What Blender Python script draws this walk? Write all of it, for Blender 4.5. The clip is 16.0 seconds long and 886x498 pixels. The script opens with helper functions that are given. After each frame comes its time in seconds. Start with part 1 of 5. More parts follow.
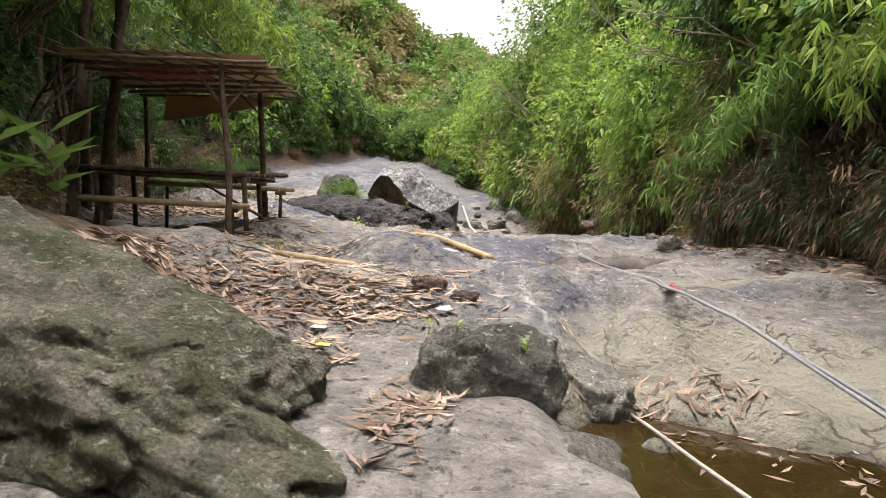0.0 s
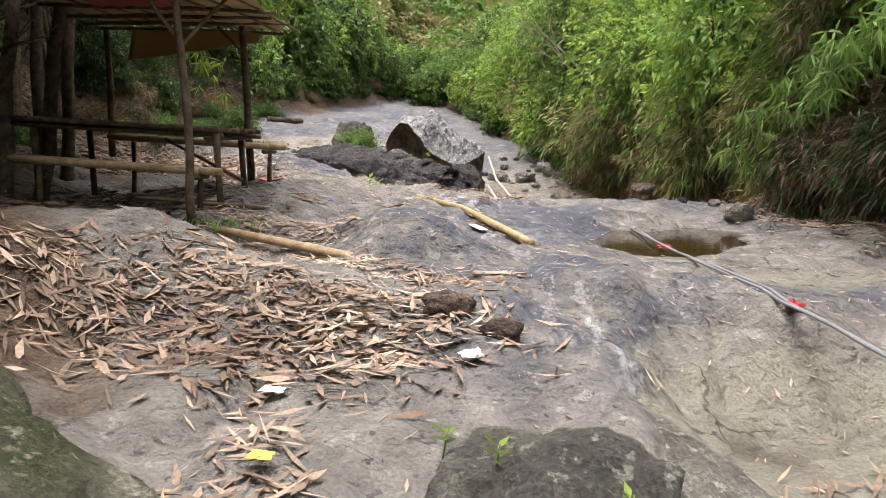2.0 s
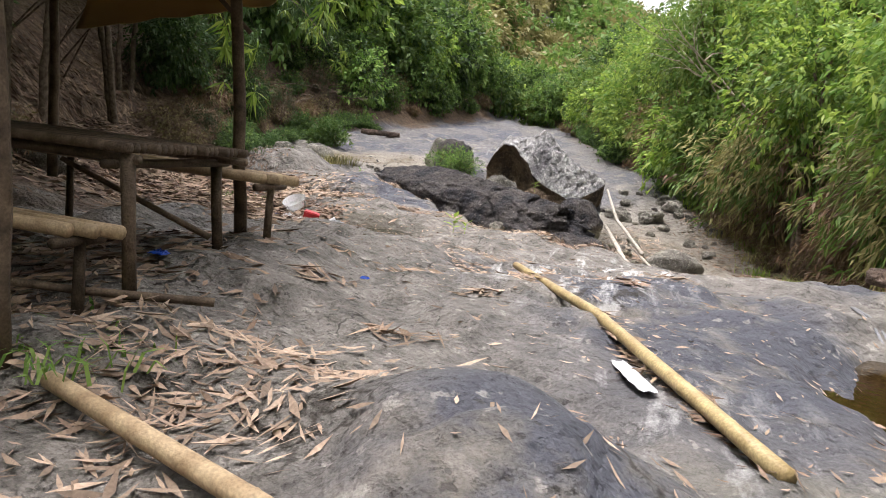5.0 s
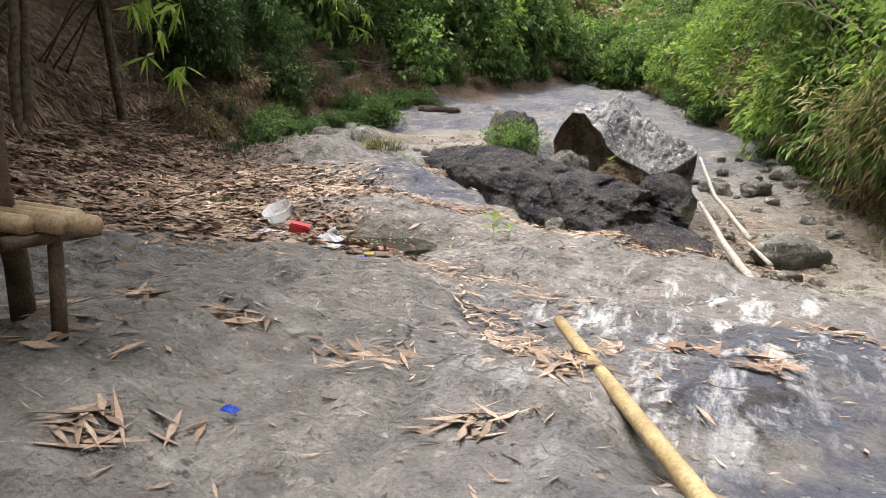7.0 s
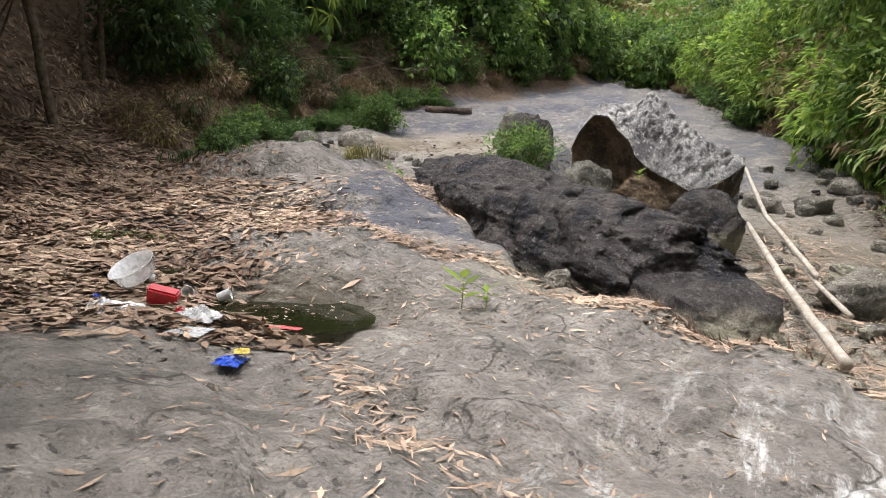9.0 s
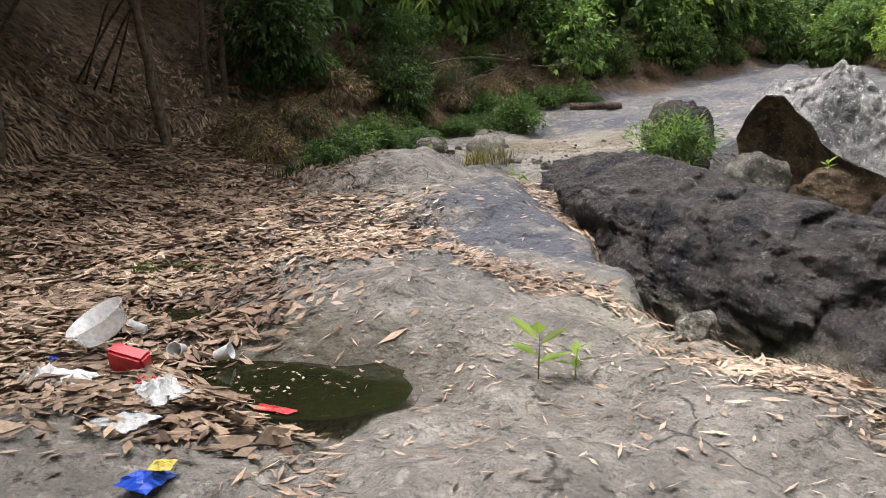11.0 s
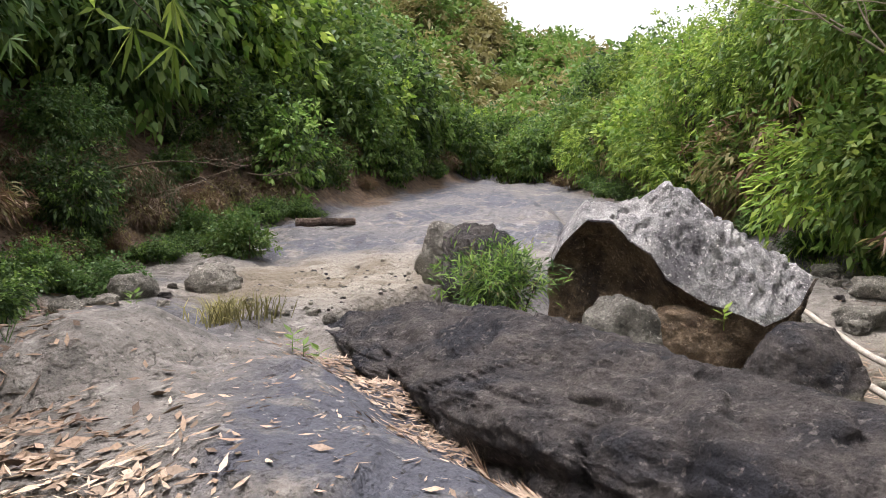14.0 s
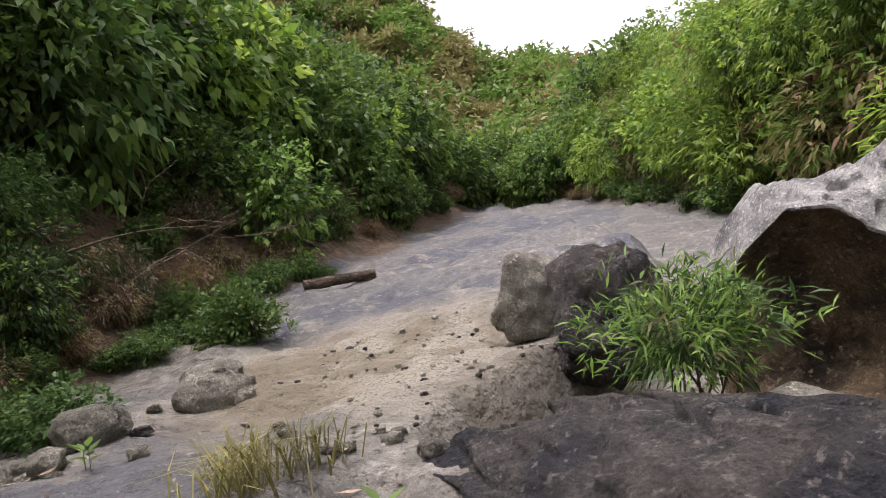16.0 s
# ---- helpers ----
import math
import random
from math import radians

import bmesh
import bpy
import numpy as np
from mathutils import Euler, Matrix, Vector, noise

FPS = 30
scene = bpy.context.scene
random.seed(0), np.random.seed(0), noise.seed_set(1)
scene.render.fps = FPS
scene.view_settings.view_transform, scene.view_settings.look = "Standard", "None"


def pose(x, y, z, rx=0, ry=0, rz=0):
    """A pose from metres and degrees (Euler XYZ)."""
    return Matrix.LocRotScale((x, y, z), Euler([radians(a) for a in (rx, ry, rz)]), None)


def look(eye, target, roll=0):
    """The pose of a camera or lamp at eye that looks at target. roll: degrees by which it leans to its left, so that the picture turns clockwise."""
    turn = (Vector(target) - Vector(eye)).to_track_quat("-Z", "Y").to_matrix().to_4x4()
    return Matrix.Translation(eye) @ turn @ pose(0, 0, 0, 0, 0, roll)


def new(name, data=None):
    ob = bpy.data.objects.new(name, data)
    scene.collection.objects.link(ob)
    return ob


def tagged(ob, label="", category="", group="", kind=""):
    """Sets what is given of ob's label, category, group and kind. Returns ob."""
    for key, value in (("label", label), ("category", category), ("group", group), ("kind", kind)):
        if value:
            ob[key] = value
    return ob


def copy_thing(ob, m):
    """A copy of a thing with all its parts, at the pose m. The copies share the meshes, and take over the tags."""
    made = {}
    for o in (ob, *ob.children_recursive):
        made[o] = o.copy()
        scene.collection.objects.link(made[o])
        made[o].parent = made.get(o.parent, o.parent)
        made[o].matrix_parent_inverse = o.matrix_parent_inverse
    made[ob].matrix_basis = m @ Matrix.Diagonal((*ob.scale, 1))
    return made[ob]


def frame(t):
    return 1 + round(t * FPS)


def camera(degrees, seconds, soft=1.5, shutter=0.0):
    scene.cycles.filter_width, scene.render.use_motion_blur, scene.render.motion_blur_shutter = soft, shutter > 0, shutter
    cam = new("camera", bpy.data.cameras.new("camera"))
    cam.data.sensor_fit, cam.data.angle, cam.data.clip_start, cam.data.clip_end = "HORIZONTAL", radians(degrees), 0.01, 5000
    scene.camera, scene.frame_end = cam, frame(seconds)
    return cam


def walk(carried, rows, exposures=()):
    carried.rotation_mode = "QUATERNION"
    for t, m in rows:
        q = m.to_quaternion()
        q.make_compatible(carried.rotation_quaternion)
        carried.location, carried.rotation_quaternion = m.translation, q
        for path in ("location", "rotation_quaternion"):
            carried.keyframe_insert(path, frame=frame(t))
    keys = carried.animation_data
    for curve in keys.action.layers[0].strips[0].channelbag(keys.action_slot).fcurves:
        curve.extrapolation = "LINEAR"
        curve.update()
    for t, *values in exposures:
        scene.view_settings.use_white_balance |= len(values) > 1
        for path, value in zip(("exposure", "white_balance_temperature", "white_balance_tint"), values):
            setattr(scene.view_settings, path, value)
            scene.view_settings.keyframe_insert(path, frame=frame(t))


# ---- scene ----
cam = camera(65.4, 16.0, soft=0.8)
PATH = [
    (0, (1.004, -2.026, 1.197), (0.84, -0.038, 1.049), 2.9),
    (0.5, (0.97, -1.247, 1.382), (0.681, 0.727, 1.252), 1.6),
    (1, (0.919, -0.677, 1.486), (0.515, 1.27, 1.267), 2.4),
    (1.5, (0.84, -0.229, 1.428), (0.612, 1.739, 1.154), 2.7),
    (2, (0.774, 0.17, 1.419), (0.555, 2.134, 1.11), 3.4),
    (2.5, (0.75, 0.357, 1.426), (0.569, 2.326, 1.127), 4.2),
    (3, (0.716, 0.701, 1.383), (0.495, 2.669, 1.102), 5.6),
    (3.5, (0.181, 1.597, 1.548), (-0.344, 3.526, 1.48), 6.0),
    (4, (0.079, 2.646, 1.522), (-0.34, 4.597, 1.387), 9.0),
    (6.5, (0.117, 6.66, 1.746), (-0.575, 8.499, 1.374), 2.4),
    (7, (-0.136, 7.44, 1.723), (-0.861, 9.265, 1.346), 2.9),
    (7.5, (-0.481, 8.171, 1.85), (-1.382, 9.91, 1.444), 4.8),
    (8, (-0.655, 8.977, 1.935), (-1.421, 10.782, 1.542), 5.1),
    (10.5, (-0.563, 11.992, 1.635), (-1.549, 13.694, 1.272), -3.7),
    (11, (-0.885, 12.386, 1.692), (-2.083, 13.944, 1.319), -1.0),
    (11.5, (-1.364, 12.824, 1.719), (-2.685, 14.286, 1.375), 2.3),
    (12, (-1.938, 13.324, 1.758), (-3.348, 14.716, 1.484), 4.0),
    (12.5, (-2.445, 13.912, 1.876), (-3.493, 15.604, 1.682), 4.0),
    (13, (-2.87, 14.543, 2.006), (-3.664, 16.373, 1.866), 0.6),
    (13.5, (-3.677, 15.122, 2.035), (-4.338, 17.009, 2.035), -0.9),
    (14, (-4.207, 15.619, 2.05), (-4.599, 17.579, 1.964), -0.9),
    (14.5, (-4.742, 16.123, 2.061), (-5.022, 18.1, 1.946), -0.9),
    (15, (-5.15, 17.13, 1.915), (-5.247, 19.121, 1.751), -1.0),
    (15.5, (-5.657, 18.296, 1.955), (-5.95, 20.275, 1.958), -5.8),
    (16, (-6.23, 19.272, 2.124), (-6.586, 21.24, 2.148), -10.0),
]
walk(cam, [(t, look(eye, target, roll)) for t, eye, target, roll in PATH], [(0, 0.55, 6550, 15), (3, 0.4, 6450, 16), (4, 0.35, 6450, 16), (6.5, 0.42, 6400, 14), (8, 0.28, 6450, 14), (10.5, 0.12, 6450, 14), (12.3, 0.65, 6450, 14), (13.7, 0.35, 6450, 17), (15, 0.3, 6550, 19), (16, 0.1, 6550, 19)])

# ---- world and sun: bright overcast over a narrow valley ----
world = bpy.data.worlds.new("sky")
scene.world = world
world.use_nodes = True
wn = world.node_tree.nodes
sky = wn.new("ShaderNodeTexSky")
sky.sky_type, sky.sun_disc = "NISHITA", False
SUN_UP, SUN_TURN = radians(80), radians(245)
sky.sun_elevation, sky.sun_rotation = SUN_UP, SUN_TURN
sky.air_density, sky.dust_density, sky.ozone_density = 1.0, 6.0, 1.0
wn["Background"].inputs["Strength"].default_value = 0.15
cloud = wn.new("ShaderNodeHueSaturation")
cloud.inputs["Saturation"].default_value, cloud.inputs["Value"].default_value = 0.12, 2.3
world.node_tree.links.new(sky.outputs["Color"], cloud.inputs["Color"])
world.node_tree.links.new(cloud.outputs["Color"], wn["Background"].inputs["Color"])
sun = new("sun", bpy.data.lights.new("sun", "SUN"))
sun.data.energy, sun.data.angle, sun.data.color = 1.2, radians(25), (1.0, 0.96, 0.9)
sun.matrix_basis = look((10 * math.cos(SUN_UP) * math.sin(SUN_TURN), 10 * math.cos(SUN_UP) * math.cos(SUN_TURN), 10 * math.sin(SUN_UP)), (0, 0, 0))


# ---- noise and helpers ----
TABLE = np.random.RandomState(7).rand(256, 256)


def vnoise(x, y, scale=1.0, shift=0):
    """Smooth noise between -1 and 1."""
    x, y = np.asarray(x, float) / scale + 37.7 * shift, np.asarray(y, float) / scale + 11.3 * shift
    xi, yi = np.floor(x).astype(int), np.floor(y).astype(int)
    fx, fy = x - xi, y - yi
    fx, fy = fx * fx * (3 - 2 * fx), fy * fy * (3 - 2 * fy)
    a, b = TABLE[xi & 255, yi & 255], TABLE[(xi + 1) & 255, yi & 255]
    c, d = TABLE[xi & 255, (yi + 1) & 255], TABLE[(xi + 1) & 255, (yi + 1) & 255]
    return 2 * (a * (1 - fx) * (1 - fy) + b * fx * (1 - fy) + c * (1 - fx) * fy + d * fx * fy) - 1


def step(a, b, v):
    u = np.clip((np.asarray(v, float) - a) / (b - a), 0, 1)
    return u * u * (3 - 2 * u)


def blob(x, y, cx, cy, rx, ry, turn=0.0, power=2.0):
    """1 in the middle of a turned ellipse, falling to 0 outside."""
    c, s = math.cos(radians(turn)), math.sin(radians(turn))
    u, v = ((x - cx) * c + (y - cy) * s) / rx, (-(x - cx) * s + (y - cy) * c) / ry
    return np.exp(-((u * u + v * v) ** (power / 2)))


def along(y, *pairs):
    return np.interp(y, [p[0] for p in pairs], [p[1] for p in pairs])


# ---- the lie of the land ----
def left_toe(y):
    return along(y, (-6, -2.6), (1, -2.2), (2.5, -1.7), (4, -1.8), (5.5, -2.7), (7, -4.2), (10, -5.6), (14, -7.0), (18, -9.2), (22, -11), (28, -14.0), (36, -14.0), (45, -13), (57, -11), (80, -14), (120, -20))


def right_toe(y):
    return along(y, (-6, 6.5), (5, 7.0), (12, 6.2), (16, 5.6), (24, 4.3), (32, 2.5), (45, -2), (57, -5.5), (80, -9), (120, -15))


def slab_level(y):
    return along(y, (-6, -0.2), (1, -0.2), (2.2, -0.08), (3.2, 0.1), (4, 0.12), (6.5, 0.27), (9, 0.38), (12, 0.4), (14.5, 0.22), (18, 0.33), (22, 0.6), (27, 0.85), (32.5, 1.2), (36, 1.8), (45, 2.7), (57, 4.1), (80, 5.5), (400, 12))


def channel_level(y):
    return along(y, (14, -0.5), (17, -0.85), (20.5, -1.1), (25, -0.8), (27, -0.55), (31, 0.3), (36, 1.1), (45, 2.4), (57, 3.9), (80, 5.5), (400, 12))


def channel_mask(x, y):
    """1 in the lower channel beyond the first slab, 0 on the slabs."""
    edge = along(y, (14.6, 2.5), (15.3, 0.4), (16.2, -1.2), (17.2, -2.5), (20.5, -4.6), (24.6, -7.6), (27, -6.6), (31, -4.5), (40, -5), (60, -10))
    w = vnoise(x, y, 0.9, 3) * 0.25
    return step(-0.25, 0.45, x - edge + w) * step(14.7, 15.6, y + 0.25 * w)


def ground_height(x, y, fine=True):
    x, y = np.asarray(x, float), np.asarray(y, float)
    z = slab_level(y)
    m = channel_mask(x, y)
    z = z * (1 - m) + channel_level(y) * m
    # the rock steps down to the near pool
    foot = along(x, (1.2, 3.3), (1.9, 4.3), (2.9, 4.1), (3.9, 3.6), (5, 3.4), (8, 3.3)) + 0.12 * vnoise(x, y, 0.6, 5)
    bed = -0.29 - 0.34 * step(0.35, 1.9, foot - y + 0.2 * vnoise(x, y, 0.6, 34))
    cleft = np.exp(-((x - 2.2 - 0.12 * (y - 4.5) - 0.06 * vnoise(x, y, 0.4, 31)) / 0.05) ** 2) + np.exp(-((x - 3.5 - 0.5 * (y - 4.5) - 0.08 * vnoise(x, y, 0.5, 32)) / 0.05) ** 2)
    pool = step(1.15, 2.0, x + 0.12 * vnoise(x, y, 0.5, 33)) * step(1.9, 0.1, y - foot) * step(1.0, 1.9, y + 0.4 * (x - 1.5))
    z = z * (1 - pool) + bed * pool - 0.10 * cleft * 4 * pool * (1 - pool)
    z = z + 0.12 * blob(x, y, 2.3, 5.6, 1.8, 0.8) * (1 - pool)
    # humps and hollows in the bedrock
    z = z + 0.34 * blob(x, y, -0.15, 6.95, 0.7, 0.55, 0, 3) + 0.2 * blob(x, y, -1.7, 5.3, 1.0, 0.45, 150) + 0.5 * blob(x, y, -2.9, 4.6, 1.15, 1.4, 0, 3)
    z = z - 0.42 * blob(x, y, 2.9, 10.3, 2.1, 1.05, 55, 4) + 0.28 * blob(x, y, 3.4, 13.6, 2.2, 0.8, 10) - 0.1 * blob(x, y, 2.2, 8.0, 1.0, 0.8)
    z = z + 0.3 * blob(x, y, -2.6, 9.2, 1.6, 2.6, 0) * step(0.2, -1.8, x + 1.2)
    z = z - 0.2 * blob(x, y, -4.1, 14.9, 0.75, 0.5, 10, 3) - 0.1 * blob(x, y, -5.6, 15.3, 0.6, 0.4, 30, 3)
    z = z + 0.16 * blob(x, y, -4.7, 16.6, 1.6, 0.75, -15, 4) + 0.16 * blob(x, y, -6.0, 20.4, 1.2, 3.0, 35, 4)
    z = z + 0.4 * blob(x, y, -9.6, 21.6, 1.6, 1.0, 40, 6) + 0.12 * blob(x, y, -1.4, 15.6, 0.5, 0.3)
    z = z - 0.36 * blob(x, y, -5.2, 20.95, 3.4, 0.62, 133, 4)
    # gravel bar
    z = z - 0.12 * blob(x, y, -9.0, 29.0, 2.6, 3.6, 15, 4)
    # banks
    dl, dr = left_toe(y) + 0.5 * vnoise(0 * x, y, 2.0, 8) - x, x - right_toe(y) - 0.5 * vnoise(0 * x, y, 2.0, 9)
    near = step(26, 20, y)
    for d, gentle in ((dl, near), (dr, 0 * near)):
        d = np.maximum(d, 0)
        rise = gentle * (0.22 * np.minimum(d, 4) + 0.85 * np.maximum(d - 4, 0)) + (1 - gentle) * (0.25 * np.minimum(d, 0.6) + 0.85 * np.maximum(d - 0.6, 0))
        z = z + np.minimum(rise, along(y, (35, 11), (60, 4), (400, 2)) + 0.12 * d) * (1 + 0.15 * vnoise(x, y, 5, 4))
    # an eroded lip in the leaf-covered bank
    z = z + 0.35 * step(3.4, 3.8, dl + 0.4 * vnoise(x, y, 1.3, 6)) * near * step(9, 12, y)
    # the valley closes behind the bend
    z = z + 33 * blob(x, y, -38, 112, 29, 26) + 3 * blob(x, y, 8, 125, 40, 26)
    if fine:
        rocky = (1 - step(0, 1.2, dl)) * (1 - step(0, 1.2, dr))
        r = 0.07 * vnoise(x, y, 1.3, 1) + 0.065 * vnoise(x * 0.9 + y * 0.4, y * 0.9 - x * 0.4, 0.6, 2) + 0.02 * vnoise(x, y, 0.23, 3) + 0.009 * vnoise(x, y, 0.11, 4)
        shelf = vnoise(x * 0.6 + y * 0.8, y * 0.35 - x * 0.5, 1.0, 17)
        r = r + 0.055 * np.tanh(9 * shelf) + 0.035 * np.tanh(14 * vnoise(x, y, 0.8, 19)) + 0.02 * np.tanh(10 * vnoise(x * 0.7 - y * 0.6, y * 0.9 + x * 0.3, 0.35, 27))
        ridge = np.abs(vnoise(x * 0.8 + y * 0.55, y * 0.8 - x * 0.55, 1.1, 12))
        r = r - 0.05 * np.exp(-((ridge / 0.06) ** 2)) * step(-0.1, 0.4, vnoise(x, y, 2.5, 14))
        z = z + r * (0.75 + 0.25 * rocky) + (1 - rocky) * (0.12 * vnoise(x, y, 0.8, 7))
    return z


def ground_at(x, y):
    return float(ground_height(np.array([x]), np.array([y]))[0])


# ---- materials ----
def material(name, base, rough=0.8, bump=0.3, scale=6.0, second=None, fine=40.0, amount=0.6, spec=0.3, random_by=None, vary=0.25):
    """A two-scale weathered surface: base and second colours mixed by a broad noise, darkened by a fine grain."""
    m = bpy.data.materials.new(name)
    m.use_nodes = True
    t, n = m.node_tree, m.node_tree.nodes
    b = n["Principled BSDF"]
    co = n.new("ShaderNodeTexCoord")
    n1, n2 = n.new("ShaderNodeTexNoise"), n.new("ShaderNodeTexNoise")
    n1.inputs["Scale"].default_value, n1.inputs["Detail"].default_value = scale, 6
    n2.inputs["Scale"].default_value, n2.inputs["Detail"].default_value = fine, 4
    for q in (n1, n2):
        t.links.new(co.outputs["Object"], q.inputs["Vector"])
    ramp = n.new("ShaderNodeValToRGB")
    ramp.color_ramp.elements[0].position, ramp.color_ramp.elements[1].position = 0.35, 0.65
    ramp.color_ramp.elements[0].color = (*base, 1)
    ramp.color_ramp.elements[1].color = (*(second or [c * 1.5 for c in base]), 1)
    t.links.new(n1.outputs["Fac"], ramp.inputs["Fac"])
    grain = n.new("ShaderNodeMix")
    grain.data_type, grain.blend_type = "RGBA", "OVERLAY"
    grain.inputs["Factor"].default_value = amount
    t.links.new(ramp.outputs["Color"], grain.inputs["A"])
    t.links.new(n2.outputs["Fac"], grain.inputs["B"])
    colour = grain.outputs["Result"]
    if random_by:
        if random_by == "island":
            src = n.new("ShaderNodeNewGeometry").outputs["Random Per Island"]
        else:
            src = n.new("ShaderNodeObjectInfo").outputs["Random"]
        hsv, mr = n.new("ShaderNodeHueSaturation"), n.new("ShaderNodeMapRange")
        mr.inputs["To Min"].default_value, mr.inputs["To Max"].default_value = 1 - vary, 1 + vary
        t.links.new(src, mr.inputs["Value"])
        t.links.new(mr.outputs["Result"], hsv.inputs["Value"])
        t.links.new(colour, hsv.inputs["Color"])
        colour = hsv.outputs["Color"]
    t.links.new(colour, b.inputs["Base Color"])
    b.inputs["Roughness"].default_value = rough
    b.inputs["Specular IOR Level"].default_value = spec
    bm_ = n.new("ShaderNodeBump")
    bm_.inputs["Strength"].default_value, bm_.inputs["Distance"].default_value = bump, 0.02
    t.links.new(n2.outputs["Fac"], bm_.inputs["Height"])
    t.links.new(bm_.outputs["Normal"], b.inputs["Normal"])
    return m


def mixed(t, a, b, fac):
    q = t.nodes.new("ShaderNodeMix")
    q.data_type = "RGBA"
    for sock, v in (("A", a), ("B", b), ("Factor", fac)):
        if isinstance(v, (tuple, float)):
            q.inputs[sock].default_value = (*v, 1) if isinstance(v, tuple) else v
        else:
            t.links.new(v, q.inputs[sock])
    return q.outputs["Result"]


def tex(t, kind, scale, detail=5.0, lo=0.4, hi=0.6, rough=0.55, stretch=None, dist=0.0):
    """A noise in world metres, cut to 0..1 between lo and hi."""
    n = t.nodes
    co = n.new("ShaderNodeNewGeometry")
    q = n.new("ShaderNodeTexVoronoi" if kind == "cells" else "ShaderNodeTexNoise")
    q.inputs["Scale"].default_value = scale
    if kind == "noise":
        q.inputs["Detail"].default_value, q.inputs["Roughness"].default_value = detail, rough
        q.inputs["Distortion"].default_value = dist
    src = co.outputs["Position"]
    if stretch:
        mp = n.new("ShaderNodeMapping")
        mp.inputs["Rotation"].default_value = (0, 0, radians(stretch[3]))
        mp.inputs["Scale"].default_value = stretch[:3]
        t.links.new(src, mp.inputs["Vector"])
        src = mp.outputs["Vector"]
    t.links.new(src, q.inputs["Vector"])
    mr = n.new("ShaderNodeMapRange")
    mr.inputs["From Min"].default_value, mr.inputs["From Max"].default_value = lo, hi
    t.links.new(q.outputs["Distance" if kind == "cells" else "Fac"], mr.inputs["Value"])
    return mr.outputs["Result"]


def times(t, a, b):
    q = t.nodes.new("ShaderNodeMath")
    q.operation, q.use_clamp = "MULTIPLY", True
    for i, v in enumerate((a, b)):
        if isinstance(v, float):
            q.inputs[i].default_value = v
        else:
            t.links.new(v, q.inputs[i])
    return q.outputs[0]


def relief(t, heights, bsdf, strength=0.5):
    """Bumps from (noise, metres) pairs."""
    prev = None
    for h, metres in heights:
        q = t.nodes.new("ShaderNodeBump")
        q.inputs["Strength"].default_value, q.inputs["Distance"].default_value = strength, metres
        t.links.new(h, q.inputs["Height"])
        if prev:
            t.links.new(prev, q.inputs["Normal"])
        prev = q.outputs["Normal"]
    t.links.new(prev, bsdf.inputs["Normal"])


def attribute(t, name):
    q = t.nodes.new("ShaderNodeAttribute")
    q.attribute_name = name
    return q.outputs["Fac"]


